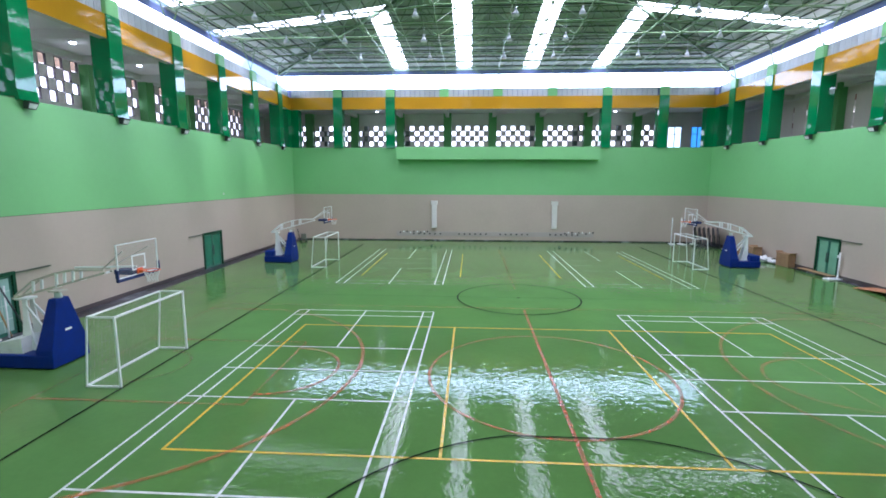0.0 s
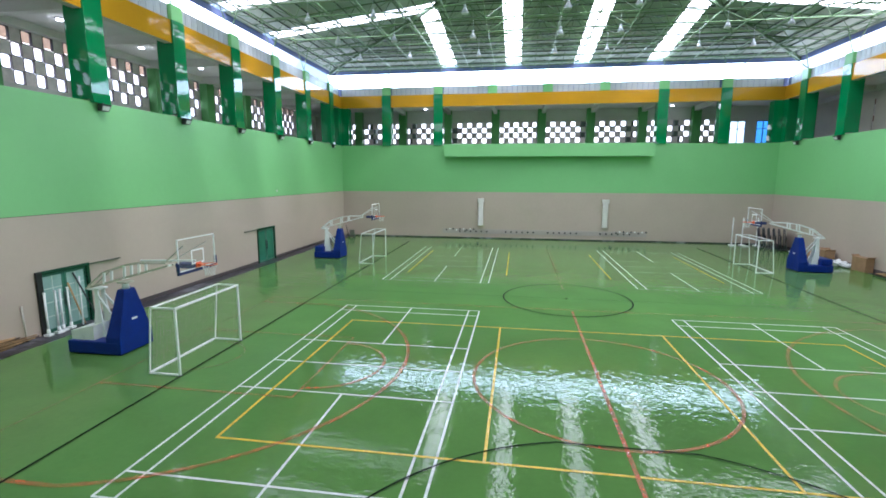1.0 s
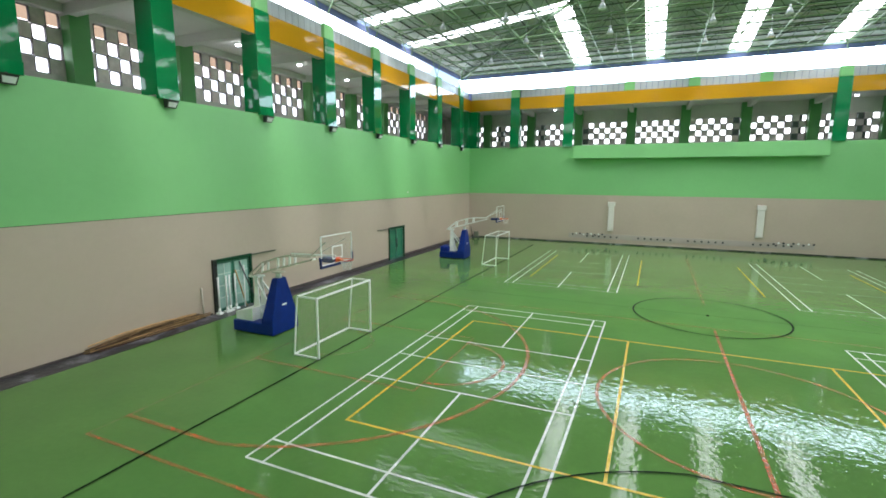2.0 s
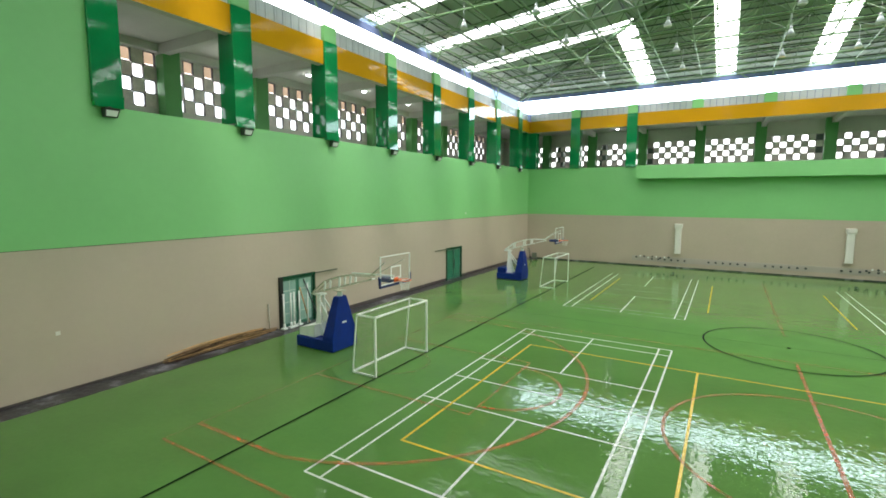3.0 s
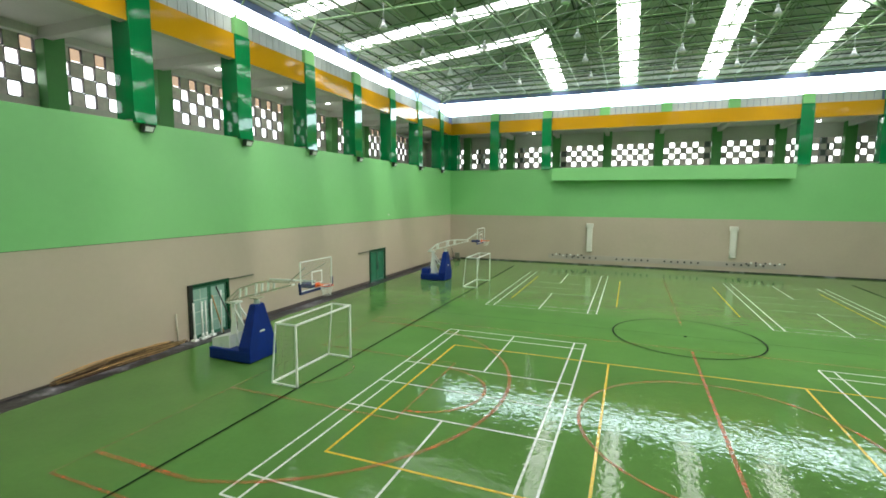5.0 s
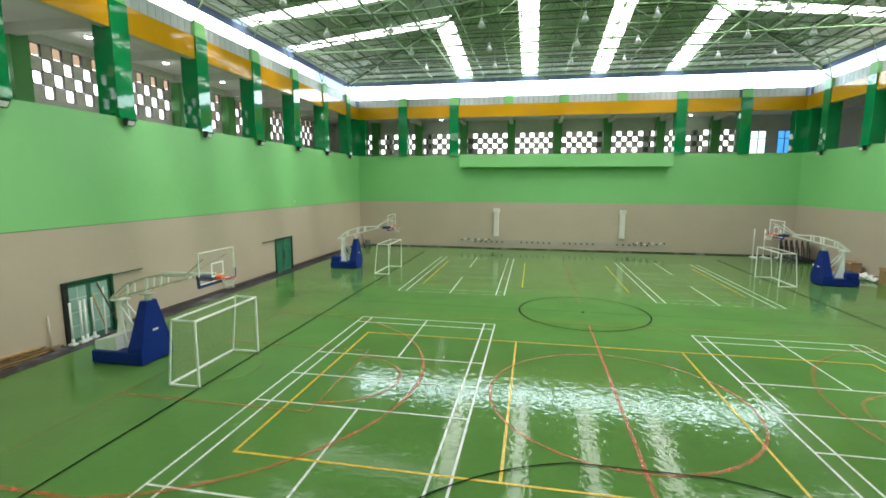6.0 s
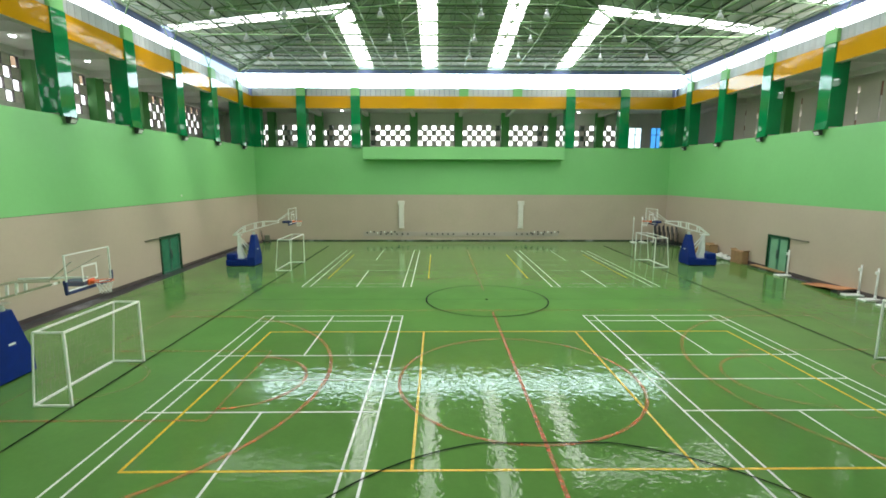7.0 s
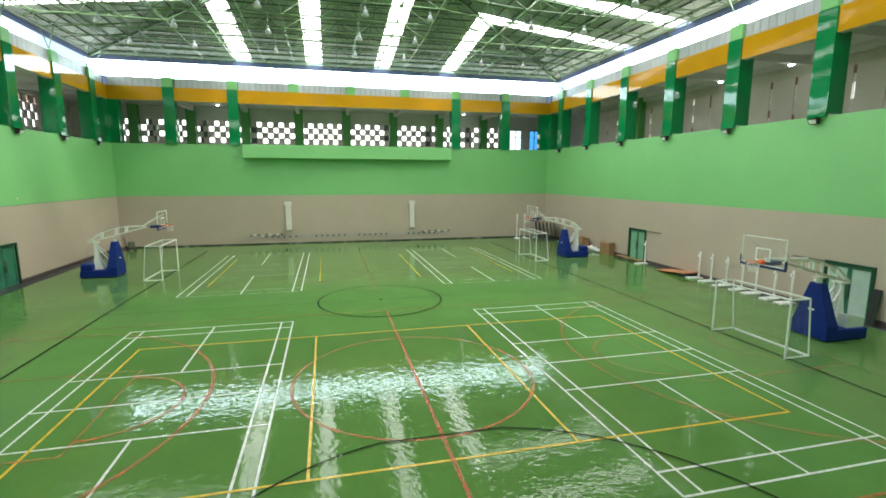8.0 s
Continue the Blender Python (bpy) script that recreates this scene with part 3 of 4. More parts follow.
for side in ("north", "south", "west", "east"):
    to, half, strips = slope(side)
    edges = sorted({-half, half, 0.0, *[s - STRIP_W / 2 for s in strips], *[s + STRIP_W / 2 for s in strips], half - RX, RX - half})
    bm = B()
    for a, b in zip(edges, edges[1:]):
        if b - a < 1e-4 or any(abs((a + b) / 2 - s) < STRIP_W / 2 for s in strips):
            continue
        va, vb = reach(a, half), reach(b, half)
        pts = [(a, 0), (b, 0)] + ([(b, vb)] if vb > 0.01 else []) + ([(a, va)] if va > 0.01 else [])
        if len(pts) > 2:
            prism(bm, [to(u, v) for u, v in pts], [to(u, v, 0.06) for u, v in pts])
    roof = solid("roof_" + side, bm, M_ROOF, "grey-green profiled metal roof slope with clear strips", "ceiling")
    for s in strips:
        a, b = s - STRIP_W / 2, s + STRIP_W / 2
        va, vb = reach(a, half), reach(b, half)
        sk = solid("skylight", prism(B(), [to(a, 0, 0.02), to(b, 0, 0.02), to(b, vb, 0.02), to(a, va, 0.02)],
                                     [to(a, 0, 0.04), to(b, 0, 0.04), to(b, vb, 0.04), to(a, va, 0.04)]), M_SHEET,
                   "clear corrugated skylight strip in the roof", "skylight")
        v1 = max(va, vb)
        area_lamp("skylight_daylight", [to(a, 1.1, -0.01), to(a, v1, -0.01), to(b, v1, -0.01), to(b, 1.1, -0.01)], DAY * {"south": 0.32, "west": 0.46, "east": 0.92, "north": 0.92}[side])
    # purlins run along the eave, below the sheets
    purl = thing("purlins_" + side, pose(0, 0, 0), "dark green steel purlins under the roof sheets", "purlin", kind="structure")
    k = 0
    while 0.55 + k * 1.15 < RX - 0.4:
        v = 0.55 + k * 1.15
        u = half - v
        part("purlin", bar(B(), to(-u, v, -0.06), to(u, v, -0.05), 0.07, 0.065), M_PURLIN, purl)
        k += 1
    # eave trim
    solid("eave_trim", bar(B(), to(-half + 0.6, 0.6, -0.24), to(half - 0.6, 0.6, -0.24), 0.12, 0.36), M_FASCIA, "blue-grey gutter trim along the eave", "trim")

# daylight through the open band between the ribbed panels and the eave, falling inwards and down, plus an added fill
# lamp at the unseen, closed south end
zb, zt = 14.6, Z_EAVE - 0.08
# first row is the north band, second the added south fill
for y0, y1, x0, x1, amount, tint in ((RY1 + 0.45, RY1 - 0.5, -RX + 0.3, RX - 0.3, 0.85, (0.72, 0.87, 1.0)), (RY0 - 0.2, RY0 + 0.3, RX - 0.3, -RX + 0.3, 0.18, (1.0, 0.95, 0.985))):
    area_lamp("clerestory_and_south_fill", [(x0, y0, zb), (x0, y1, zt), (x1, y1, zt), (x1, y0, zb)], DAY * amount, tint, 125)
for sx, amount in ((-1, 0.85), (1, 0.4)):
    y0, y1 = sorted((-6.0, RY1 - 0.4), reverse=sx > 0)
    area_lamp("clerestory_and_south_fill", [(sx * (RX + 0.45), y0, zb), (sx * (RX - 0.5), y0, zt), (sx * (RX - 0.5), y1, zt), (sx * (RX + 0.45), y1, zb)], DAY * amount, spread=125)

outer_walk = thing("outer_walkway", pose(0, 0, 0), "open outer walkway: square green piers behind the screens, added unseen roof and floor", "walkway", kind="structure")

# daylight in the breeze-block screens
area_lamp("screen_daylight", [(-GW - 0.3, -5.4, 10.1), (-GW - 0.3, -5.4, 12.12), (-GW - 0.3, 34.3, 12.12), (-GW - 0.3, 34.3, 10.1)], DAY * 0.24)
area_lamp("screen_daylight", [(-28.5, GY + 6, 8.6), (-28.5, GY + 6, 13.0), (21.0, GY + 6, 13.0), (21.0, GY + 6, 8.6)], DAY * 0.2)
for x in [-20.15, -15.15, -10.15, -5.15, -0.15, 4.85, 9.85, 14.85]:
    part("outer_pier", box(B(), x - 0.37, x + 0.37, GY + 4.4, GY + 5.1, slab_z0, 13.19, 0.02), M_PIER_SHADE, outer_walk)
# unseen dark floor, added to cut the light bounced onto the piers
part("unseen_dark_floor", box(B(), -27, 23, GY + 0.3, GY + 5.4, slab_z0 - 0.3, slab_z0), M_STRIP, outer_walk)
# unseen slab, added to keep sky light off the piers
part("pier_shade_roof", box(B(), -27, 23, GY + 0.25, GY + 5.4, 13.2, 13.4), M_GALLERY, outer_walk)

area_lamp("window_daylight", [(18.3, GY + 0.3, 8.9), (18.3, GY + 0.3, 11.5), (22.4, GY + 0.3, 11.5), (22.4, GY + 0.3, 8.9)], DAY * 0.13, (0.9, 0.96, 1.0))

# flakes added under one clear strip, standing in for its rust stain
rng = random.Random(11)
litter = B()
for k in range(70):
    x, v = rng.gauss(3.0, 0.3), 8.3 + rng.gauss(0.0, 0.28)
    p, a, r = Vector((x, RY1 - v, Z_EAVE + 0.05 + v * RISE - 0.03)), rng.uniform(0, 6.28), rng.uniform(0.03, 0.09)
    pts = [p + Vector((r * f * math.cos(a + d), r * f * math.sin(a + d) * 1.0, 0)) for d, f in ((0, 1.6), (1.4, 0.7), (3.1, 1.4), (4.6, 0.8))]
    prism(litter, pts, [q + Vector((0, 0, 0.006)) for q in pts])
solid("rust_stain_flakes", litter, mat("rust_stain_brown", (0.30, 0.11, 0.04), 0.8, vary=0.4, scale=8), "rust-brown flakes standing in for a rust stain on a skylight strip", "leaf litter", "stuff")

# ---- space frame ----
STEP = 2.42
CYR = 9.7


def roof_z(x, y):
    return Z_EAVE + 0.05 + RISE * min(RX - abs(x), RY1 - y, y - RY0)


tops_x = [STEP * (i - 8.5) for i in range(18)]
tops_y = [CYR + STEP * (j - 9.5) for j in range(20)]
low_x = [STEP * (i - 8) for i in range(17)]
low_y = [CYR + STEP * (j - 9) for j in range(19)]
top = {(i, j): Vector((x, y, roof_z(x, y) - 0.2)) for i, x in enumerate(tops_x) for j, y in enumerate(tops_y)}
low = {(i, j): Vector((x, y, max(16.0, roof_z(x, y) - 1.6))) for i, x in enumerate(low_x) for j, y in enumerate(low_y)}
sf = thing("space_frame", pose(0, 0, 0), "pale green tubular steel space frame under the roof", "roof truss", kind="structure")
# bottom chords keep the pale paint, top chords take the painted-in shade
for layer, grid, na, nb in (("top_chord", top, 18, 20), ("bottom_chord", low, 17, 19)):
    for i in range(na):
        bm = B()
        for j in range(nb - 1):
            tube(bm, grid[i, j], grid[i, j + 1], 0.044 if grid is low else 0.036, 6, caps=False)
        part(layer, bm, M_TRUSS if layer == "bottom_chord" else M_TRUSS_SHADE, sf)
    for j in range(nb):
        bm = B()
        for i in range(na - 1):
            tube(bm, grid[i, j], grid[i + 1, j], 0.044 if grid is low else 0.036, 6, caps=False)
        part(layer, bm, M_TRUSS if layer == "bottom_chord" else M_TRUSS_SHADE, sf)
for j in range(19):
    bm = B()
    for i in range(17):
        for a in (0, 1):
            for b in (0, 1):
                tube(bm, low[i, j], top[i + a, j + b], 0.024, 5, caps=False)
    # every other row of webs is coloured as if in shade
    part("web_members", bm, M_TRUSS_SHADE if j % 2 else M_TRUSS, sf)
ball = B()
for p in list(low.values()) + list(top.values()):
    bmesh.ops.create_icosphere(ball, subdivisions=1, radius=0.1, matrix=Matrix.Translation(p))
tagged(part("node_balls", ball, M_TRUSS, sf), kind="stuff")
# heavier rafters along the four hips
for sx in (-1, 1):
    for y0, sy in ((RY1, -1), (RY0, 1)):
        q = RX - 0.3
        part("hip_rafter", bar(B(), (sx * (RX - 0.4), y0 + sy * 0.4, Z_EAVE + 0.4 * RISE - 0.16), (sx * (RX - q), y0 + sy * q, Z_EAVE + q * RISE - 0.16), 0.16, 0.2), M_TRUSS_SHADE, sf)
# slanting struts from the pilaster heads to the frame
for x, y in [(sx * (HX + 0.1), y - 0.4) for sx in (-1, 1) for y in PILASTERS] + [(x, FAR + 0.05) for x in (-15, -10, -5, 0, 5, 10, 15)]:
    ns = sorted(low.values(), key=lambda p: (p.x - x) ** 2 + (p.y - y) ** 2)[:2]
    bm = B()
    for p in ns:
        tube(bm, (x, y, Z_VENT + 0.1), p, 0.035, 6)
    part("support_strut", bm, M_TRUSS, sf)


def pendant(m):
    t = thing("pendant_lamp", m, "pale grey bell-shaped high-bay lamp hung from the roof frame", "lamp", "high-bay lamps")
    part("stem", tube(B(), (0, 0, 0.3), (0, 0, 1.2), 0.012, 6), M_VENT, t)
    part("gear_box", tube(B(), (0, 0, 0.14), (0, 0, 0.32), 0.07, 12, 0.06), M_VENT, t)
    part("shade", tube(B(), (0, 0, -0.14), (0, 0, 0.16), 0.22, 18, 0.08), M_VENT, t, "pale grey flared shade")
    part("lens", tube(B(), (0, 0, -0.17), (0, 0, -0.14), 0.19, 18), M_LENS, t)
    return t


p0 = None
for x in (-15.0, -11.0, -5.65, 0.0, 3.7, 9.95, 13.5):
    for y in (9.5, 14.6, 19.4, 24.1):
        m = pose(x, y, 15.1)
        p0 = pendant(m) if p0 is None else (copy_thing(p0, m) and p0)


# ---- court markings ----
LW = 0.06


def stroke(bm, pts, w, z, closed=False):
    """A painted line of width w through flat points, 2 mm thick."""
    pts = [Vector((p[0], p[1])) for p in pts]
    n = len(pts)
    left, right = [], []
    for k in range(n):
        a = pts[(k - 1) % n] if (k or closed) else pts[k]
        b = pts[(k + 1) % n] if (k < n - 1 or closed) else pts[k]
        d = (b - a).normalized()
        o = Vector((-d.y, d.x)) * (w / 2)
        left.append(pts[k] + o), right.append(pts[k] - o)
    rings = [[bm.verts.new((p.x, p.y, h)) for p in row] for row, h in ((left, z), (right, z))]
    for k in range(n if closed else n - 1):
        j = (k + 1) % n
        bm.faces.new((rings[1][k], rings[1][j], rings[0][j], rings[0][k]))
    return bm


def arc(cx, cy, r, a0, a1, n=40):
    return [(cx + r * math.cos(radians(a0 + (a1 - a0) * k / n)), cy + r * math.sin(radians(a0 + (a1 - a0) * k / n))) for k in range(n + 1)]


def line(parent, pts, material, w=LW, z=0.004, closed=False):
    part("line", stroke(B(), pts, w, z, closed), material, parent)


def badminton(cx, cy):
    t = thing("badminton_court_lines", pose(cx, cy, 0), "white painted badminton court lines on green floor", "court lines", "badminton courts", "structure")
    hw, hl = 3.05, 6.7
    for x in (-hw, -hw + 0.46, hw - 0.46, hw):
        line(t, [(x, -hl), (x, hl)], M_WHITE_LINE)
    # cross lines of the far courts get the glare-washed paint
    for y in (-hl, -5.92, -1.98, 0.0, 1.98, 5.92, hl):
        line(t, [(-hw, y), (hw, y)], M_WHITE_LINE if cy < 9 else M_WHITE_GLARE, z=0.0055)
    for s in (-1, 1):
        line(t, [(0, s * 1.98), (0, s * hl)], M_WHITE_LINE, z=0.007)


for cx, cy in ((-7.04, 0.0), (7.08, 0.0), (-6.98, 19.0), (7.04, 18.95)):
    badminton(cx, cy)


def volleyball(cy):
    t = thing("volleyball_court_lines", pose(0, cy, 0), "yellow painted volleyball court lines on green floor", "court lines", "volleyball courts", "structure")
    for y in (-4.5, 4.5):
        line(t, [(-9.08, y), (9.16, y)], M_YELLOW_LINE if cy < 9 else M_YELLOW_WORN, 0.07, 0.0085)
    for x in (-9.05, -2.99, 3.04, 9.13):
        line(t, [(x, -4.5), (x, 4.5)], M_YELLOW_LINE if cy < 9 else M_YELLOW_FAR, 0.07, 0.01)


volleyball(0.0), volleyball(19.03)


def basketball(cy, paint, main):
    t = thing("basketball_court_lines", pose(0, cy, 0), "worn red painted basketball court lines on green floor", "court lines", "basketball courts", "structure")
    line(t, [(0.04, -7.53), (0.06, 7.3)], main, 0.10, 0.013)
    if cy < 9:
        line(t, [(-14.16, -7.53), (14.16, -7.53), (14.16, 7.53), (-14.16, 7.53)], paint, 0.09, 0.0115, True)
    if cy > 9:
        return
    line(t, arc(0, 0, 3.6, 0, 360, 72)[:-1], paint, 0.095, 0.0145, True)
    for s in (-1, 1):
        paint = M_RED_WORN if s < 0 else M_FADED
        line(t, [(s * 14.16, -2.41), (s * 8.28, -2.41), (s * 8.28, 2.41), (s * 14.16, 2.41)], paint, 0.09, 0.016)
        line(t, arc(s * 8.28, 0, 1.8, 90 if s > 0 else -90, 270 if s > 0 else 90), paint, 0.10, 0.0175)
        line(t, [(s * 14.16, -6.58)] + [(s * (12.58 - 6.75 * math.cos(radians(a))), 6.75 * math.sin(radians(a))) for a in range(-77, 78, 2)]
             + [(s * 14.16, 6.58)], paint, 0.115, 0.019)
        line(t, arc(s * 12.58, 0, 1.25, 90 if s > 0 else -90, 270 if s > 0 else 90, 20), M_FADED, 0.06, 0.0205)


basketball(0.0, M_RED_WORN, M_RED_LINE)
basketball(19.0, M_FADED, M_FADED)

fut = thing("futsal_court_lines", pose(0.02, 9.5, 0), "black painted futsal court lines on green floor", "court lines", kind="structure")
line(fut, [(-12.2, 19.0), (-12.16, -18.9), (12.52, -18.9), (12.52, 19.0)], M_BLACK_LINE, 0.078, 0.022)
line(fut, [(-12.2, 0.0), (12.2, 0.0)], M_BLACK_WORN, 0.045, 0.0235)
line(fut, arc(0, 0, 3.03, 0, 360, 72)[:-1], M_BLACK_LINE, 0.07, 0.025, True)
for s in (-1,):
    line(fut, [(6.15 * math.sin(radians(a)), s * (18.97 - 6.15 * math.cos(radians(a)))) for a in range(-89, -13, 3)]
         + [(6.15 * math.sin(radians(a)), s * (18.97 - 6.15 * math.cos(radians(a)))) for a in range(14, 90, 3)], M_BLACK_LINE, 0.05, 0.0265)
bm = B()
tube(bm, (0, 0, 0.001), (0, 0, 0.028), 0.06, 18)
part("centre_spot", bm, M_BLACK_LINE, fut)


# ---- doors ----
def sliding_door(m, width, rail_dir, label, name, pane_paint, black_jamb=False):
    """Local: x into the hall, y along the wall; the opening is width wide and 2.25 high."""
    t = thing(name, m, label, "door", kind="structure")
    h = width / 2
    bm = B()
    if black_jamb:
        part("jamb_lining", box(B(), -0.1, 0.1, -h - 0.2, -h, -0.01, 2.38, 0.008), M_SEAL, t, "black jamb")
    else:
        box(bm, -0.1, 0.07, -h - 0.12, -h, -0.01, 2.25, 0.008)
    box(bm, -0.1, 0.07, h, h + 0.12, -0.01, 2.25, 0.008), box(bm, -0.1, 0.08, -h if black_jamb else -h - 0.12, h + 0.12, 2.25, 2.38, 0.008)
    part("door_frame", bm, M_DOOR_FRAME, t)
    for s in (-1, 1):
        a, b = sorted((s * 0.01, s * h))
        bm = box(B(), -0.06, -0.02, a, a + 0.09, 0, 2.25)
        box(bm, -0.06, -0.02, b - 0.09, b, 0, 2.25), box(bm, -0.06, -0.02, a + 0.09, b - 0.09, 0, 0.14), box(bm, -0.06, -0.02, a + 0.09, b - 0.09, 2.15, 2.25)
        leaf = part("door_leaf", bm, M_LEAF, t, "green metal leaf frame")
        part("pane", box(B(), -0.05, -0.035, a + 0.09, b - 0.09, 0.14, 2.15), pane_paint, leaf, "pale green frosted glass")
        # added pale bars stand in for bright window shapes showing in the glass
        bm = box(B(), -0.034, -0.026, (a + b) / 2 - 0.015, (a + b) / 2 + 0.015, 0.14, 2.15)
        for z in (0.62, 1.15, 1.68):
            box(bm, -0.034, -0.026, a + 0.09, (a + b) / 2 - 0.015, z - 0.015, z + 0.015), box(bm, -0.034, -0.026, (a + b) / 2 + 0.015, b - 0.09, z - 0.015, z + 0.015)
        if pane_paint is M_DOOR:
            part("window_shape_bars", bm, M_BARS, leaf, "pale bars added for the bright window shapes in the glass")
        else:
            bm.free()
        part("handle", tube(B(), (0.02, s * 0.08, 0.85), (0.02, s * 0.08, 1.45), 0.018, 8), M_STEEL, leaf, "steel pull handle")
    part("slide_rail", box(B(), 0.03, 0.09, *sorted((rail_dir * (h + 0.12), rail_dir * (h + 1.65))), 2.29, 2.35), M_RAIL, t, "grey sliding rail")
    return t


sliding_door(pose(-HX, 1.845, 0), 1.87, 1, "green glazed double door in a dark green frame", "door_1", M_DOOR, True)
sliding_door(pose(-HX, 16.79, 0), 2.06, -1, "dark teal glazed double door in a dark green frame", "door_2", M_DOOR_TEAL)
sliding_door(pose(HX, 1.88, 0, 0, 0, 180), 1.84, -1, "pale glazed double door in a dark green frame", "door_3", M_DOOR_PALE)
sliding_door(pose(HX, 16.5, 0, 0, 0, 180), 1.72, 1, "pale green double door in a dark green frame", "door_4", M_DOOR_EAST)
for sx, ys in ((-1, (1.845, 16.79)), (1, (1.88, 16.5))):
    for y in ys:
        lo, hi = sorted((sx * (HX + 0.3), sx * (HX + 0.5)))
        solid("wall_lobby", box(B(), lo, hi, y - 1.6, y + 1.6, -0.3, 2.6), M_CREAM, "plain wall closing the lobby behind the door", "wall")


# ---- basketball stands ----
def basketball_stand(m, tall_cover):
    """Local: the hoop points along +x; the padded tower's front foot is at x = 0.1."""
    t = thing("basketball_stand", m, "portable basketball stand with blue padded base and %s lattice arm" % ("white" if tall_cover else "pale taupe"), "basketball stand", "basketball stands")
    part("base", box(B(), -1.86, 0.05, -0.7, 0.7, 0.03, 0.46, 0.04), M_BLUE, t, "blue padded base")
    tower = B()
    rings = [[tower.verts.new(p) for p in ((x0, -h, z), (x1, -h, z), (x1, h, z), (x0, h, z))]
             for x0, x1, h, z in ((-0.42, 0.13, 0.7, 0.04), (-0.42, 0.13, 0.69, 0.6), (-0.38, 0.12, 0.6, 0.86), (-0.26, 0.04, 0.27, 2.0), (-0.23, 0.02, 0.24, 2.13))]
    tower.faces.new(list(reversed(rings[0]))), tower.faces.new(rings[-1])
    for low_ring, high_ring in zip(rings, rings[1:]):
        for k in range(4):
            tower.faces.new((low_ring[k], low_ring[(k + 1) % 4], high_ring[(k + 1) % 4], high_ring[k]))
    bmesh.ops.bevel(tower, geom=list(tower.edges), offset=0.025, segments=2, affect="EDGES", profile=0.5)
    part("tower_pad", tower, M_BLUE, t, "tapered blue tower padding")
    part("maker_badge", prism(B(), [(0.108, -0.12, 1.08), (0.112, -0.12, 1.08), (0.112, 0.12, 1.08), (0.108, 0.12, 1.08)],
                              [(0.103, -0.12, 1.15), (0.108, -0.12, 1.15), (0.108, 0.12, 1.15), (0.103, 0.12, 1.15)]), M_WHITE, t, "small white badge")
    for y in (-0.56, 0.56):
        for x in (-1.66, -0.2):
            part("wheel", tube(B(), (x, y - 0.03, 0.045), (x, y + 0.03, 0.045), 0.045, 12), M_STEEL, t)
    if tall_cover:
        part("weight_cover", box(B(), -1.84, -1.2, -0.64, 0.64, 0.44, 0.86, 0.08), M_BLUE, t, "blue padded weight cover")
    else:
        part("weight_box", prism(B(), [(-1.8, -0.58, 0.45), (-0.95, -0.58, 0.45), (-0.95, 0.58, 0.45), (-1.8, 0.58, 0.45)],
                                 [(-1.8, -0.58, 0.76), (-0.95, -0.58, 0.96), (-0.95, 0.58, 0.96), (-1.8, 0.58, 0.76)]), M_WHITE, t, "white metal weight box")
    neck = B()
    tube(neck, (-0.11, 0, 2.1), (-0.11, 0, 2.34), 0.12, 12, 0.085)
    part("neck", neck, M_WHITE, t)
    part("neck_bracket", box(B(), -0.3, 0.08, -0.17, 0.17, 2.32, 2.37, 0.01), M_ARM, t)
    for y in (-0.22, 0.22):
        stops = ((-1.32, -0.74, 1.0, 0.45), (-1.24, -0.93, 0.85, 0.95), (-1.2, -1.04, 0.66, 1.5), (-1.19, -1.07, 0.55, 2.12))
        mast = B()
        for (a0, a1, fa, za), (b0, b1, fb, zb2) in zip(stops, stops[1:]):
            prism(mast, [(a0, y * fa - 0.03, za), (a1, y * fa - 0.03, za), (a1, y * fa + 0.03, za), (a0, y * fa + 0.03, za)],
                  [(b0, y * fb - 0.03, zb2), (b1, y * fb - 0.03, zb2), (b1, y * fb + 0.03, zb2), (b0, y * fb + 0.03, zb2)])
        part("mast_plate", mast, M_WHITE, t)
        part("brace", bar(B(), (-1.08, y * 0.62, 1.86), (-0.36, y, 0.98), 0.05, 0.07), M_WHITE, t)
    part("mast_hinge", box(B(), -1.42, -0.98, -0.19, 0.19, 2.06, 2.13, 0.01), M_WHITE, t)
    up = [(-1.43, 2.16), (-0.77, 2.68), (0.02, 2.94), (0.58, 3.03), (1.6, 3.06)]
    dn = lambda x: 2.10 + (x + 1.43) * 0.285
    for y in (-0.15, 0.15):
        bm = B()
        for p, q in zip(up, up[1:]):
            bar(bm, (p[0], y, p[1]), (q[0], y, q[1]), 0.045, 0.055)
        bar(bm, (-1.5, y, 2.1), (1.65, y, dn(1.65)), 0.05, 0.065)
        for p in up[1:4]:
            stud = bar(bm if tall_cover else B(), (p[0], y, dn(p[0])), (p[0] + 0.03, y, p[1]), 0.055, 0.07)
            if not tall_cover:
                part("arm_stud", stud, M_WHITE, t, "white upright stud")
        part("arm_truss", bm, M_WHITE if tall_cover else M_ARM, t, "lattice arm")
    for x in (-1.4, -0.11, 0.75, 1.55):
        part("arm_cross_bar", bar(B(), (x, -0.15, dn(x)), (x, 0.15, dn(x)), 0.06, 0.06), M_WHITE, t)
    if not tall_cover:
        part("arm_link", bar(B(), (0.55, 0.0, 3.1), (2.56, 0.0, 3.16), 0.05, 0.05), M_WHITE, t, "white link bar")
    part("arm_pad", box(B(), 1.96, 2.58, -0.2, 0.2, 2.92, 3.08, 0.03), M_NAVY, t, "navy padded arm end")
    for y in (-0.35, 0.35):
        part("board_strut", bar(B(), (1.6, y * 0.5, 3.1), (2.58, y * 1.6, 3.72), 0.03, 0.035), M_WHITE if tall_cover else M_ARM, t)
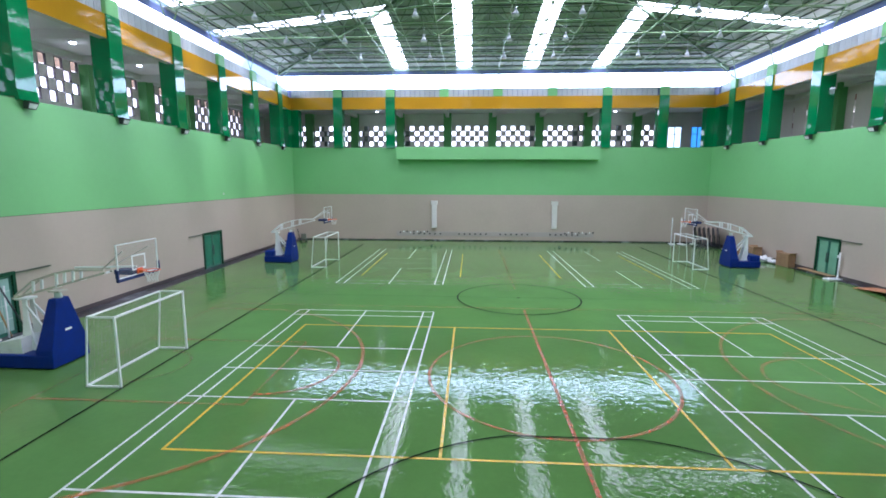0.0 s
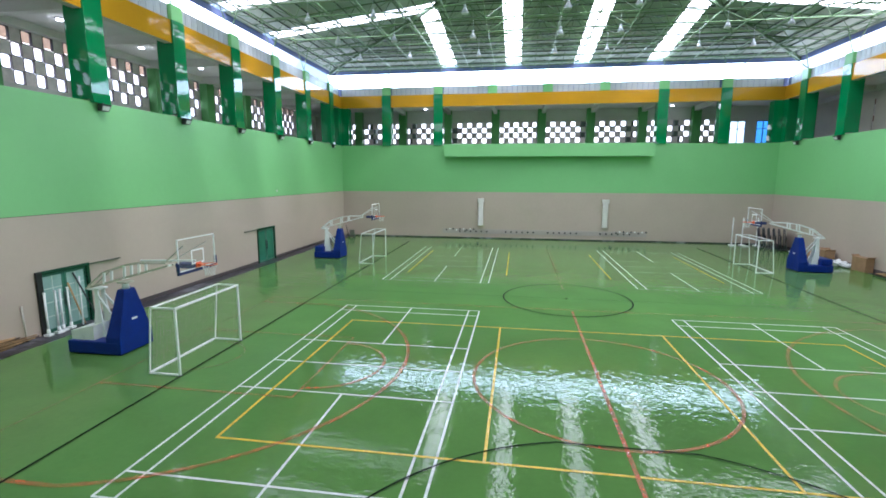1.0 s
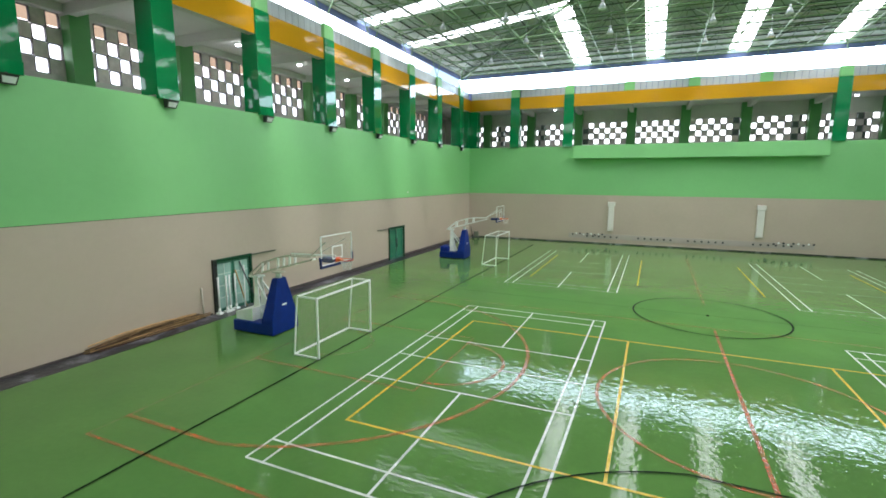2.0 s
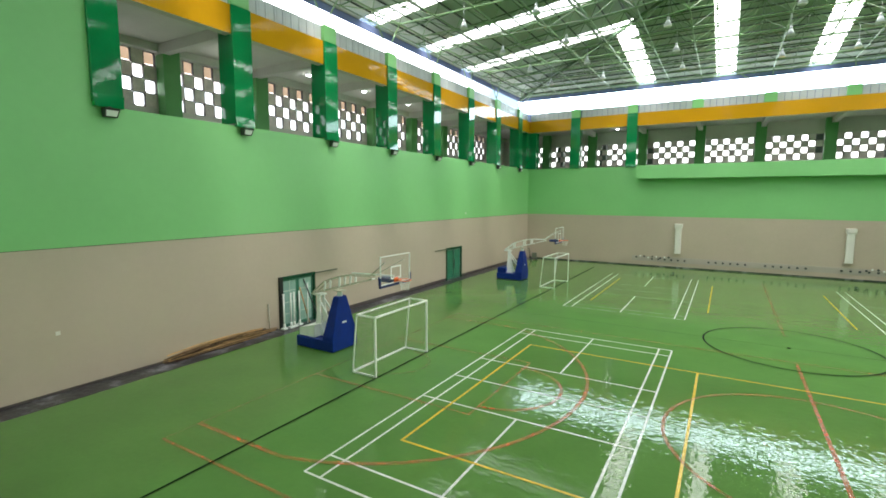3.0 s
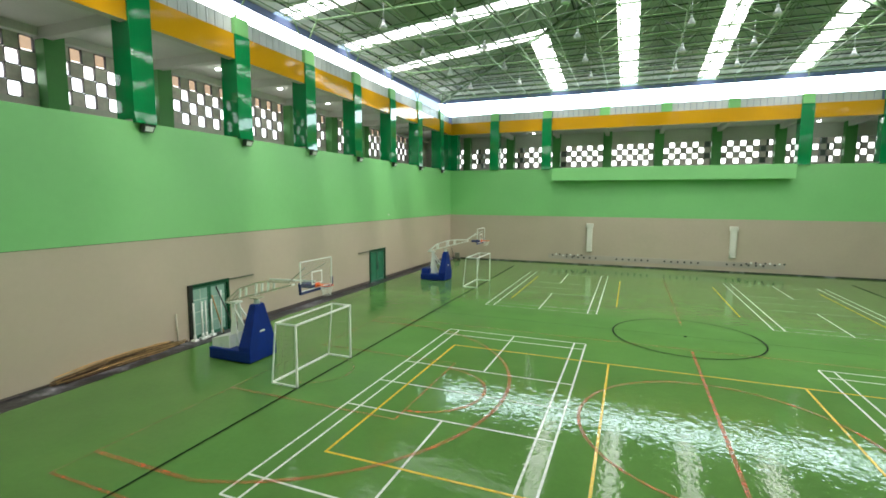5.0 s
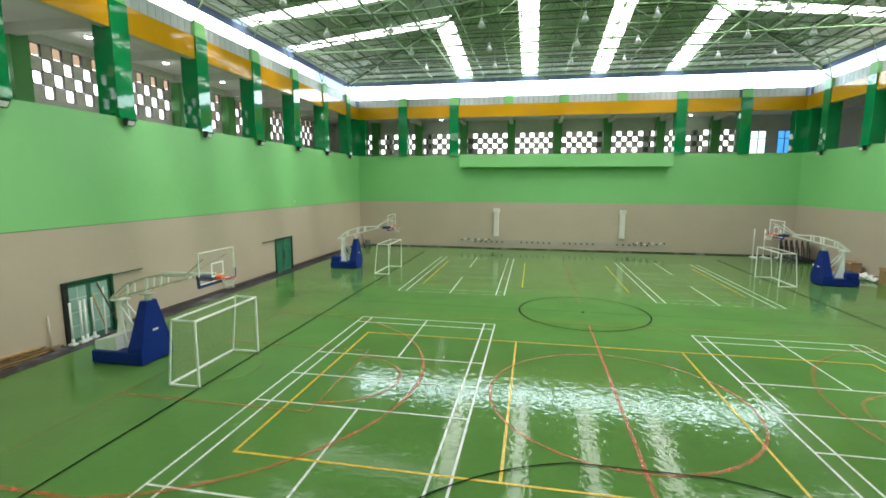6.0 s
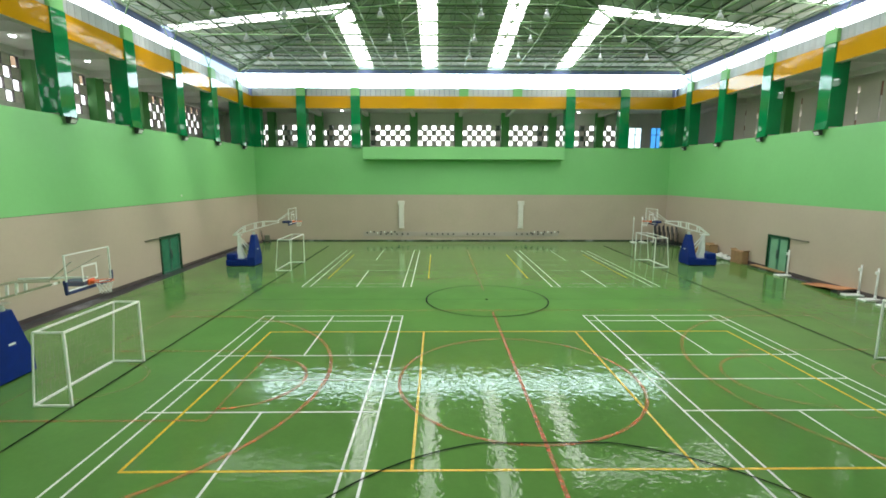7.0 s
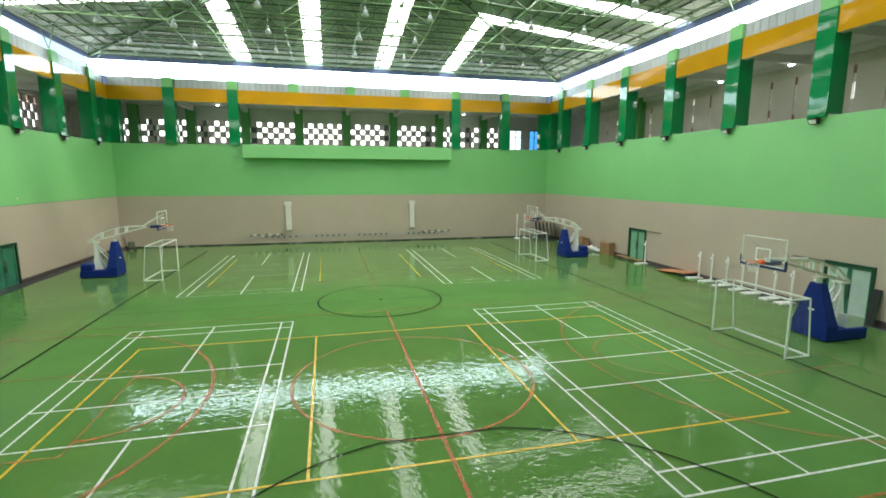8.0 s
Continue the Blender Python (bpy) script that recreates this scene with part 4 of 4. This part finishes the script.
    board = part("backboard", box(B(), 2.685, 2.70, -0.86, 0.86, 2.94, 3.92), M_BOARD, t, "clear backboard")
    board.location.x = -0.06
    bm = B()
    for y in (-0.88, 0.88):
        box(bm, 2.67, 2.71, y - 0.013, y + 0.013, 2.9, 3.945)
    box(bm, 2.66, 2.715, -0.85, 0.85, 3.92, 3.945), box(bm, 2.66, 2.715, -0.85, 0.85, 2.9, 2.95)
    part("board_frame", bm, M_WHITE, board, "white edge frame")
    bm = B()
    for y in (-0.28, 0.28):
        box(bm, 2.702, 2.708, y - 0.025, y + 0.025, 3.08, 3.55)
    box(bm, 2.702, 2.708, -0.255, 0.255, 3.50, 3.55), box(bm, 2.702, 2.708, -0.255, 0.255, 3.08, 3.13)
    part("target_square", bm, M_WHITE, board, "white painted square")
    bm = box(B(), 2.64, 2.73, -0.93, 0.93, 2.83, 2.93, 0.02)
    for y in (-0.91, 0.91):
        box(bm, 2.64, 2.73, y - 0.03, y + 0.03, 2.93, 3.2, 0.015)
    part("edge_padding", bm, M_NAVY, board, "navy edge padding")
    hoop = part("hoop", B(), M_ORANGE, t, "orange rim")
    hoop.location.x = -0.06
    bm = B()
    n = 24
    ring = [(3.10 + 0.23 * math.cos(2 * math.pi * k / n), 0.23 * math.sin(2 * math.pi * k / n), 3.05) for k in range(n)]
    for k in range(n):
        tube(bm, ring[k], ring[(k + 1) % n], 0.014, 6, caps=False)
    box(bm, 2.71, 2.88, -0.08, 0.08, 3.0, 3.07), box(bm, 2.705, 2.73, -0.12, 0.12, 2.95, 3.12)
    hoop.data = mesh_of("hoop", bm, M_ORANGE)
    bm = B()
    levels = [(0.22, 3.04), (0.19, 2.94), (0.155, 2.85), (0.14, 2.76), (0.15, 2.7)]
    for k in range(12):
        for (r0, z0), (r1, z1), sh in zip(levels, levels[1:], (0, 1, 0, 1)):
            for d in (-0.5, 0.5):
                a0 = 2 * math.pi * (k + sh * 0.5) / 12
                a1 = 2 * math.pi * (k + sh * 0.5 + d) / 12
                tube(bm, (3.1 + r0 * math.cos(a0), r0 * math.sin(a0), z0), (3.1 + r1 * math.cos(a1), r1 * math.sin(a1), z1), 0.006, 4, caps=False)
    part("net", bm, M_NET, hoop, "white cord net")
    return t


basketball_stand(pose(-15.27, 0.12, 0), False)
basketball_stand(pose(-15.1, 19.2, 0), True)
basketball_stand(pose(15.5, 0.06, 0, 0, 0, 180), False)
basketball_stand(pose(15.2, 19.4, 0, 0, 0, 180), True)


# ---- goals ----
def goal(m):
    """Local: the mouth is at x = 0 and faces +x, the net hangs towards -x."""
    t = thing("futsal_goal", m, "white square-tube futsal goal with a thin net", "goal", "futsal goals")
    w, h, dt, db = 1.56, 2.08, 0.8, 1.02
    for s in (-1, 1):
        part("post", box(B(), -0.03, 0.03, s * w - 0.03, s * w + 0.03, 0.0, h, 0.006), M_WHITE, t)
        part("base_bar", bar(B(), (-0.03, s * w, 0.03), (-db, s * w, 0.03), 0.05, 0.05), M_WHITE, t)
        part("top_bar", bar(B(), (-0.03, s * w, h - 0.03), (-dt, s * w, h - 0.03), 0.045, 0.05), M_WHITE, t)
        part("back_leg", bar(B(), (-db + 0.02, s * w, 0.07), (-dt, s * w, h - 0.055), 0.04, 0.04), M_WHITE, t)
    part("crossbar", box(B(), -0.03, 0.03, -w + 0.03, w - 0.03, h - 0.06, h, 0.006), M_WHITE, t)
    part("top_back_bar", box(B(), -dt - 0.025, -dt + 0.025, -w + 0.025, w - 0.025, h - 0.06, h - 0.01), M_WHITE, t)
    part("bottom_back_bar", box(B(), -db - 0.03, -db + 0.03, -w + 0.03, w - 0.03, 0.0, 0.055), M_WHITE, t)
    bm = B()
    r = 0.0016
    back = lambda z: -db + (db - dt) * z / h
    n = 15
    for s in (-1, 1):
        for k in range(1, n):
            z = h * k / n
            tube(bm, (-0.04, s * w, z), (back(z), s * w, z), r, 3, caps=False)
        for k in range(1, 8):
            x = -db * k / 8
            tube(bm, (x, s * w, 0.05), (x * dt / db, s * w, h - 0.05), r, 3, caps=False)
    for k in range(1, n):
        z = h * k / n
        tube(bm, (back(z), -w, z), (back(z), w, z), r, 3, caps=False)
    for k in range(1, 22):
        y = -w + 2 * w * k / 22
        tube(bm, (-db, y, 0.05), (-dt, y, h - 0.05), r, 3, caps=False)
        tube(bm, (-dt, y, h - 0.04), (-0.04, y, h - 0.04), r, 3, caps=False)
    part("net", bm, M_MESH, t, "thin pale net")
    return t


g0 = goal(pose(-12.19, -0.07, 0))
for m in (pose(-12.02, 18.5, 0), pose(12.42, 0.0, 0, 0, 0, 180), pose(12.3, 19.5, 0, 0, 0, 180)):
    copy_thing(g0, m)


# ---- net posts on weighted feet ----
def net_post(m, height=1.6, winch=True):
    t = thing("net_post", m, "white net post on a flat weighted foot by the wall" if winch else "thin white post on a small foot before the green door", "net post", "net posts")
    if winch:
        part("foot", box(B(), -0.75, 0.15, -0.24, 0.24, 0.0, 0.085, 0.03), M_WHITE, t, "white weighted foot")
    else:
        part("foot", box(B(), -0.12, 0.12, -0.12, 0.12, 0.0, 0.085, 0.02), M_WHITE, t, "small white foot")
    part("pole", tube(B(), (0, 0, 0.08), (0, 0, height), 0.045 if winch else 0.036, 12), M_WHITE, t)
    part("collar", tube(B(), (0, 0, 0.08), (0, 0, 0.26), 0.065, 12, 0.05), M_WHITE, t)
    part("cap", tube(B(), (0, 0, height), (0, 0, height + 0.04), 0.055, 12, 0.04), M_WHITE, t)
    if winch:
        part("winch", box(B(), -0.13, -0.04, -0.05, 0.05, height - 0.28, height - 0.12, 0.01), M_WHITE, t, "small white winch")
    return t


n0 = None
for x, y, a in [(19.5, 15.3, 8), (19.5, 10.2, -6), (19.5, 9.25, 4), (19.45, 8.1, 0), (19.5, 7.1, 7), (19.42, 6.15, -5), (19.42, 5.08, 3),
                (19.42, 4.18, -3), (19.38, 3.03, 6)]:
    m = pose(x, y, 0.0, 0, 0, a)
    n0 = net_post(m) if n0 is None else (copy_thing(n0, m) and n0)
t0 = net_post(pose(16.18, 30.95, 0.0, 0, 0, 80), 2.4)
for x, a in ((16.99, 95), (18.16, 88)):
    copy_thing(t0, pose(x, 30.95, 0.0, 0, 0, a))
q0 = net_post(pose(-19.42, 0.78, 0.0, 0, 0, 95), 1.6, False)
for x, y, a in [(-19.38, 1.15, 80), (-19.43, 1.38, 90), (-19.46, 1.72, 100)]:
    copy_thing(q0, pose(x, y, 0.0, 0, 0, a))


def leaning_pole(x0, y0, x1, y1, z1, material, label):
    t = thing("leaning_pole", pose(x0, y0, 0), label, "pole", "poles leaning at the door")
    part("shaft", tube(B(), (0, 0, 0.02), (x1 - x0, y1 - y0, z1), 0.03, 10), material, t)
    part("end_cap", tube(B(), (0, 0, 0.0), ((x1 - x0) * 0.01, (y1 - y0) * 0.01, 0.05), 0.04, 10), M_STEEL, t)


leaning_pole(-19.56, 0.1, -19.62, 0.1, 1.3, M_ARM, "thin pale pole leaning on the wall by the door")
leaning_pole(-19.22, 2.75, -19.66, 2.2, 2.1, M_STEEL, "dark thin pole leaning on the green door")
leaning_pole(-19.27, 2.05, -19.66, 2.45, 1.9, M_WHITE, "white thin pole leaning on the green door")
leaning_pole(-19.32, 2.2, -19.66, 1.95, 1.75, M_WOOD, "brown wooden pole leaning on the green door")

# ---- loose things along the walls ----
rng = random.Random(5)
for k in range(38):
    ln = rng.uniform(1.8, 4.6)
    y = rng.uniform(-4.6, 0.4 - ln)
    x = -HX + 0.05 + 0.055 * (k % 5)
    z = 0.02 + 0.032 * (k // 5)
    bow, rise = rng.uniform(0.0, 0.2) * min(1.0, (k // 5) / 5), rng.choice((0.0, 0.0, 0.03, 0.10))
    bm = B()
    stops = [(x + rng.uniform(-0.015, 0.04), y + ln * f, z + rise * f + bow * math.sin(math.pi * f)) for f in (0, 0.3, 0.65, 1)]
    for p, q in zip(stops, stops[1:]):
        bar(bm, p, q, rng.choice((0.03, 0.045, 0.06)), 0.028)
    solid("timber_trim", bm, M_WOOD if k % 4 else M_WOOD_DARK, "long raw timber trim lying along the wall", "timber strip", "", "timber strips")


def plank(x0, x1, y0, y1, z0, tilt, material, label):
    t = thing("board", pose((x0 + x1) / 2, (y0 + y1) / 2, z0, 0, tilt, 0), label, "board", "boards by the wall")
    part("sheet", box(B(), (x0 - x1) / 2, (x1 - x0) / 2, (y0 - y1) / 2, (y1 - y0) / 2, 0.0, 0.04), material, t)
    part("batten", box(B(), (x0 - x1) / 2 + 0.05, (x0 - x1) / 2 + 0.12, (y0 - y1) / 2, (y1 - y0) / 2, -0.12, 0.0), M_STRIP, t, "dark batten under the edge")
    part("far_batten", box(B(), (x1 - x0) / 2 - 0.12, (x1 - x0) / 2 - 0.05, (y0 - y1) / 2, (y1 - y0) / 2, -0.12, 0.0), M_STRIP, t, "dark batten under the edge")


ramp = thing("board", pose(19.13, 11.7, 0), "orange-brown plywood board propped up at one end", "board", "boards by the wall")
part("sheet", prism(B(), [(-0.5, -1.3, 0.26), (0.5, -1.3, 0.30), (0.5, 1.3, 0.03), (-0.5, 1.3, 0.005)], [(-0.5, -1.3, 0.295), (0.5, -1.3, 0.335), (0.5, 1.3, 0.065), (-0.5, 1.3, 0.04)]), M_PLY, ramp)
part("block", box(B(), -0.46, 0.48, -1.22, -0.75, 0.0, 0.2, 0.01), M_STRIP, ramp, "dark timber block under the raised end")
plank(19.1, 19.58, 15.55, 18.3, 0.14, 0, M_WOOD, "long raw timber board lying by the door")


def carton(x, y, w, d, h, rz, label):
    t = thing("cardboard_box", pose(x, y, 0, 0, 0, rz), label, "box", "cardboard boxes")
    part("body", box(B(), -w / 2, w / 2, -d / 2, d / 2, 0, h, 0.012), M_CARD, t)
    for s in (-1, 1):
        part("flap", prism(B(), [(-w / 2, s * d / 2 - 0.006, h - 0.01), (w / 2, s * d / 2 - 0.006, h - 0.01), (w / 2, s * d / 2 + 0.006, h - 0.01), (-w / 2, s * d / 2 + 0.006, h - 0.01)],
                           [(-w / 2 + 0.02, s * (d / 2 + 0.12), h + 0.1), (w / 2 - 0.02, s * (d / 2 + 0.12), h + 0.1), (w / 2 - 0.02, s * (d / 2 + 0.13), h + 0.1), (-w / 2 + 0.02, s * (d / 2 + 0.13), h + 0.1)]), M_CARD, t)


carton(19.3, 19.75, 0.5, 1.15, 0.9, 4, "large brown cardboard box by the wall")
carton(19.2, 23.1, 0.6, 0.95, 0.85, -14, "crumpled brown cardboard box by the wall")
carton(18.8, 24.1, 0.5, 0.6, 0.5, 25, "small brown cardboard box by the wall")


def sheet_heap(x, y, s, seed):
    bm = B()
    bmesh.ops.create_icosphere(bm, subdivisions=4, radius=1.0)
    for v in bm.verts:
        n = noise.noise(v.co * 2.3 + Vector((seed, 0, 0))) * 0.35 + noise.noise(v.co * 6 + Vector((seed, 3, 0))) * 0.12
        v.co = Vector((v.co.x * s * (1 + n), v.co.y * s * 1.5 * (1 + n), max(0.0, (v.co.z * 0.5 + 0.42) * s * (1 + n))))
    for f in bm.faces:
        f.smooth = True
    ob = solid("plastic_sheet", bm, M_BAG, "crumpled white plastic sheet heap on the floor", "plastic sheet", "", "plastic heaps")
    ob.location = (x, y, 0)


sheet_heap(19.05, 21.7, 0.42, 1.0), sheet_heap(19.2, 20.9, 0.28, 5.0), sheet_heap(18.8, 25.1, 0.25, 9.0), sheet_heap(19.0, 27.0, 0.2, 3.0)


def folded_table(m):
    """Two halves of a table folded upright on a wheeled frame."""
    t = thing("table_tennis_table", m, "folded dark blue table tennis table standing by the wall", "table", "folded tables")
    for s in (-1, 1):
        part("tabletop", prism(B(), [(-0.76, s * 0.08 - 0.012, 0.2), (0.76, s * 0.08 - 0.012, 0.2), (0.76, s * 0.08 + 0.012, 0.2), (-0.76, s * 0.08 + 0.012, 0.2)],
                               [(-0.76, s * 0.04 + 0.188, 1.72), (0.76, s * 0.04 + 0.188, 1.72), (0.76, s * 0.04 + 0.212, 1.72), (-0.76, s * 0.04 + 0.212, 1.72)]), M_TABLE, t)
    for x in (-0.6, 0.6):
        part("leg", box(B(), x - 0.02, x + 0.02, -0.26, 0.26, 0.1, 0.14), M_STEEL, t)
        part("upright", box(B(), x - 0.02, x + 0.02, -0.02, 0.02, 0.14, 1.1), M_STEEL, t)
        for y in (-0.24, 0.24):
            part("castor", tube(B(), (x - 0.02, y, 0.05), (x + 0.02, y, 0.05), 0.05, 12), M_STEEL, t)
    return t


f0 = None
for k in range(6):
    m = pose(17.8 + 0.27 * k, 29.55 - 0.25 * k, 0, 0, 0, 62)
    f0 = folded_table(m) if f0 is None else (copy_thing(f0, m) and f0)


panel = thing("leaning_board", pose(19.5, 0.68, 0, 0, 0, 0), "dark upright board leaning on the wall beside the pale door", "board")
part("sheet", prism(B(), [(-0.1, -0.16, 0.0), (-0.06, -0.16, 0.0), (-0.06, 0.16, 0.0), (-0.1, 0.16, 0.0)],
                    [(0.1, -0.16, 1.5), (0.14, -0.16, 1.5), (0.14, 0.16, 1.5), (0.1, 0.16, 1.5)]), M_SEAL, panel)
part("edge_strip", bar(B(), (-0.1, -0.175, 0.02), (0.1, -0.175, 1.5), 0.02, 0.03), M_DOOR_FRAME, panel, "dark green edge strip")

# ---- end wall fittings ----
M_DUCT = mat("off_white_duct_paint", (0.72, 0.70, 0.65), 0.45, vary=0.06, scale=1.5)


def wall_duct(x):
    t = thing("wall_duct", pose(x, FAR, 0), "white upright wall duct with a wider head", "duct", "wall ducts")
    part("shaft", box(B(), -0.24, 0.24, -0.24, -0.004, 1.3, 3.5, 0.05), M_DUCT, t)
    part("head", box(B(), -0.31, 0.31, -0.31, -0.004, 3.48, 3.85, 0.03), M_DUCT, t)
    part("outlet", box(B(), -0.26, 0.26, -0.26, -0.004, 1.25, 1.3, 0.01), M_DUCT, t)


wall_duct(-5.9), wall_duct(5.55)
rail = thing("peg_rail", pose(0, FAR, 0), "pale low rail with rows of dark knobs on the end wall", "peg rail")
part("backing", box(B(), -9.6, 9.3, -0.03, -0.003, 0.44, 0.89, 0.005), mat("pale_taupe_board", (0.45, 0.40, 0.36), 0.5, vary=0.06, scale=1), rail, "pale board")
knob = B()
tube(knob, (0, -0.14, 0), (0, -0.03, 0), 0.085, 12, 0.06)
KNOB = mesh_of("knob", knob, M_STEEL)
for x0 in (-7.9, -3.5, 0.45, 5.2):
    for k in range(6):
        ob = part("knob", KNOB, None, rail)
        ob.location = (x0 + 0.52 * k, 0, 0.67)
cup = B()
tube(cup, (0, -0.12, 0), (0, -0.03, 0), 0.08, 10, 0.06)
CUP = mesh_of("hook", cup, M_WHITE)
for x0, dx in ((-9.2, 0.33), (6.6, 0.33)):
    for k in range(9):
        ob = part("hook", CUP if k % 2 else KNOB, None, rail)
        ob.location = (x0 + dx * k, 0, 0.70 + (0.18 if k % 3 else 0.08))

cart = thing("hand_truck", pose(-18.45, 30.6, 0, 0, 0, 30), "small grey hand truck parked in the corner", "trolley")
part("deck", box(B(), -0.35, 0.35, -0.25, 0.25, 0.14, 0.2, 0.01), M_STEEL, cart)
part("motor_box", box(B(), -0.2, 0.25, -0.2, 0.2, 0.2, 0.7, 0.04), M_RAIL, cart, "grey box")
for s in (-1, 1):
    part("handle", tube(B(), (-0.33, s * 0.2, 0.2), (-0.5, s * 0.2, 1.15), 0.02, 8), M_STEEL, cart)
    for x in (-0.25, 0.25):
        part("wheel", tube(B(), (x, s * 0.25, 0.08), (x, s * 0.3, 0.08), 0.08, 14), M_STEEL, cart)
part("grip", tube(B(), (-0.5, -0.2, 1.15), (-0.5, 0.2, 1.15), 0.022, 8), M_STEEL, cart)

for x, y in ((-5.85, 28.0), (5.35, 27.7)):
    t = thing("floor_socket", pose(x, y, 0), "small dark metal lid standing up from the floor", "floor socket", "floor sockets")
    part("collar", tube(B(), (0, 0, 0.0), (0, 0, 0.03), 0.1, 14), M_STEEL, t)
    part("lid", box(B(), -0.09, 0.09, -0.012, 0.012, 0.03, 0.15, 0.005), M_STEEL, t)

for x, y, z in ((-HX, -7.55, 1.86), (-HX, 18.59, 4.83)):
    t = thing("wall_socket", pose(x, y, z), "small white square plate on the wall", "wall socket", "wall plates")
    part("plate", box(B(), 0.0, 0.02, -0.06, 0.06, -0.06, 0.06, 0.004), M_DUCT, t)
    part("insert", box(B(), 0.02, 0.026, -0.035, 0.035, -0.035, 0.035, 0.002), M_DUCT, t)
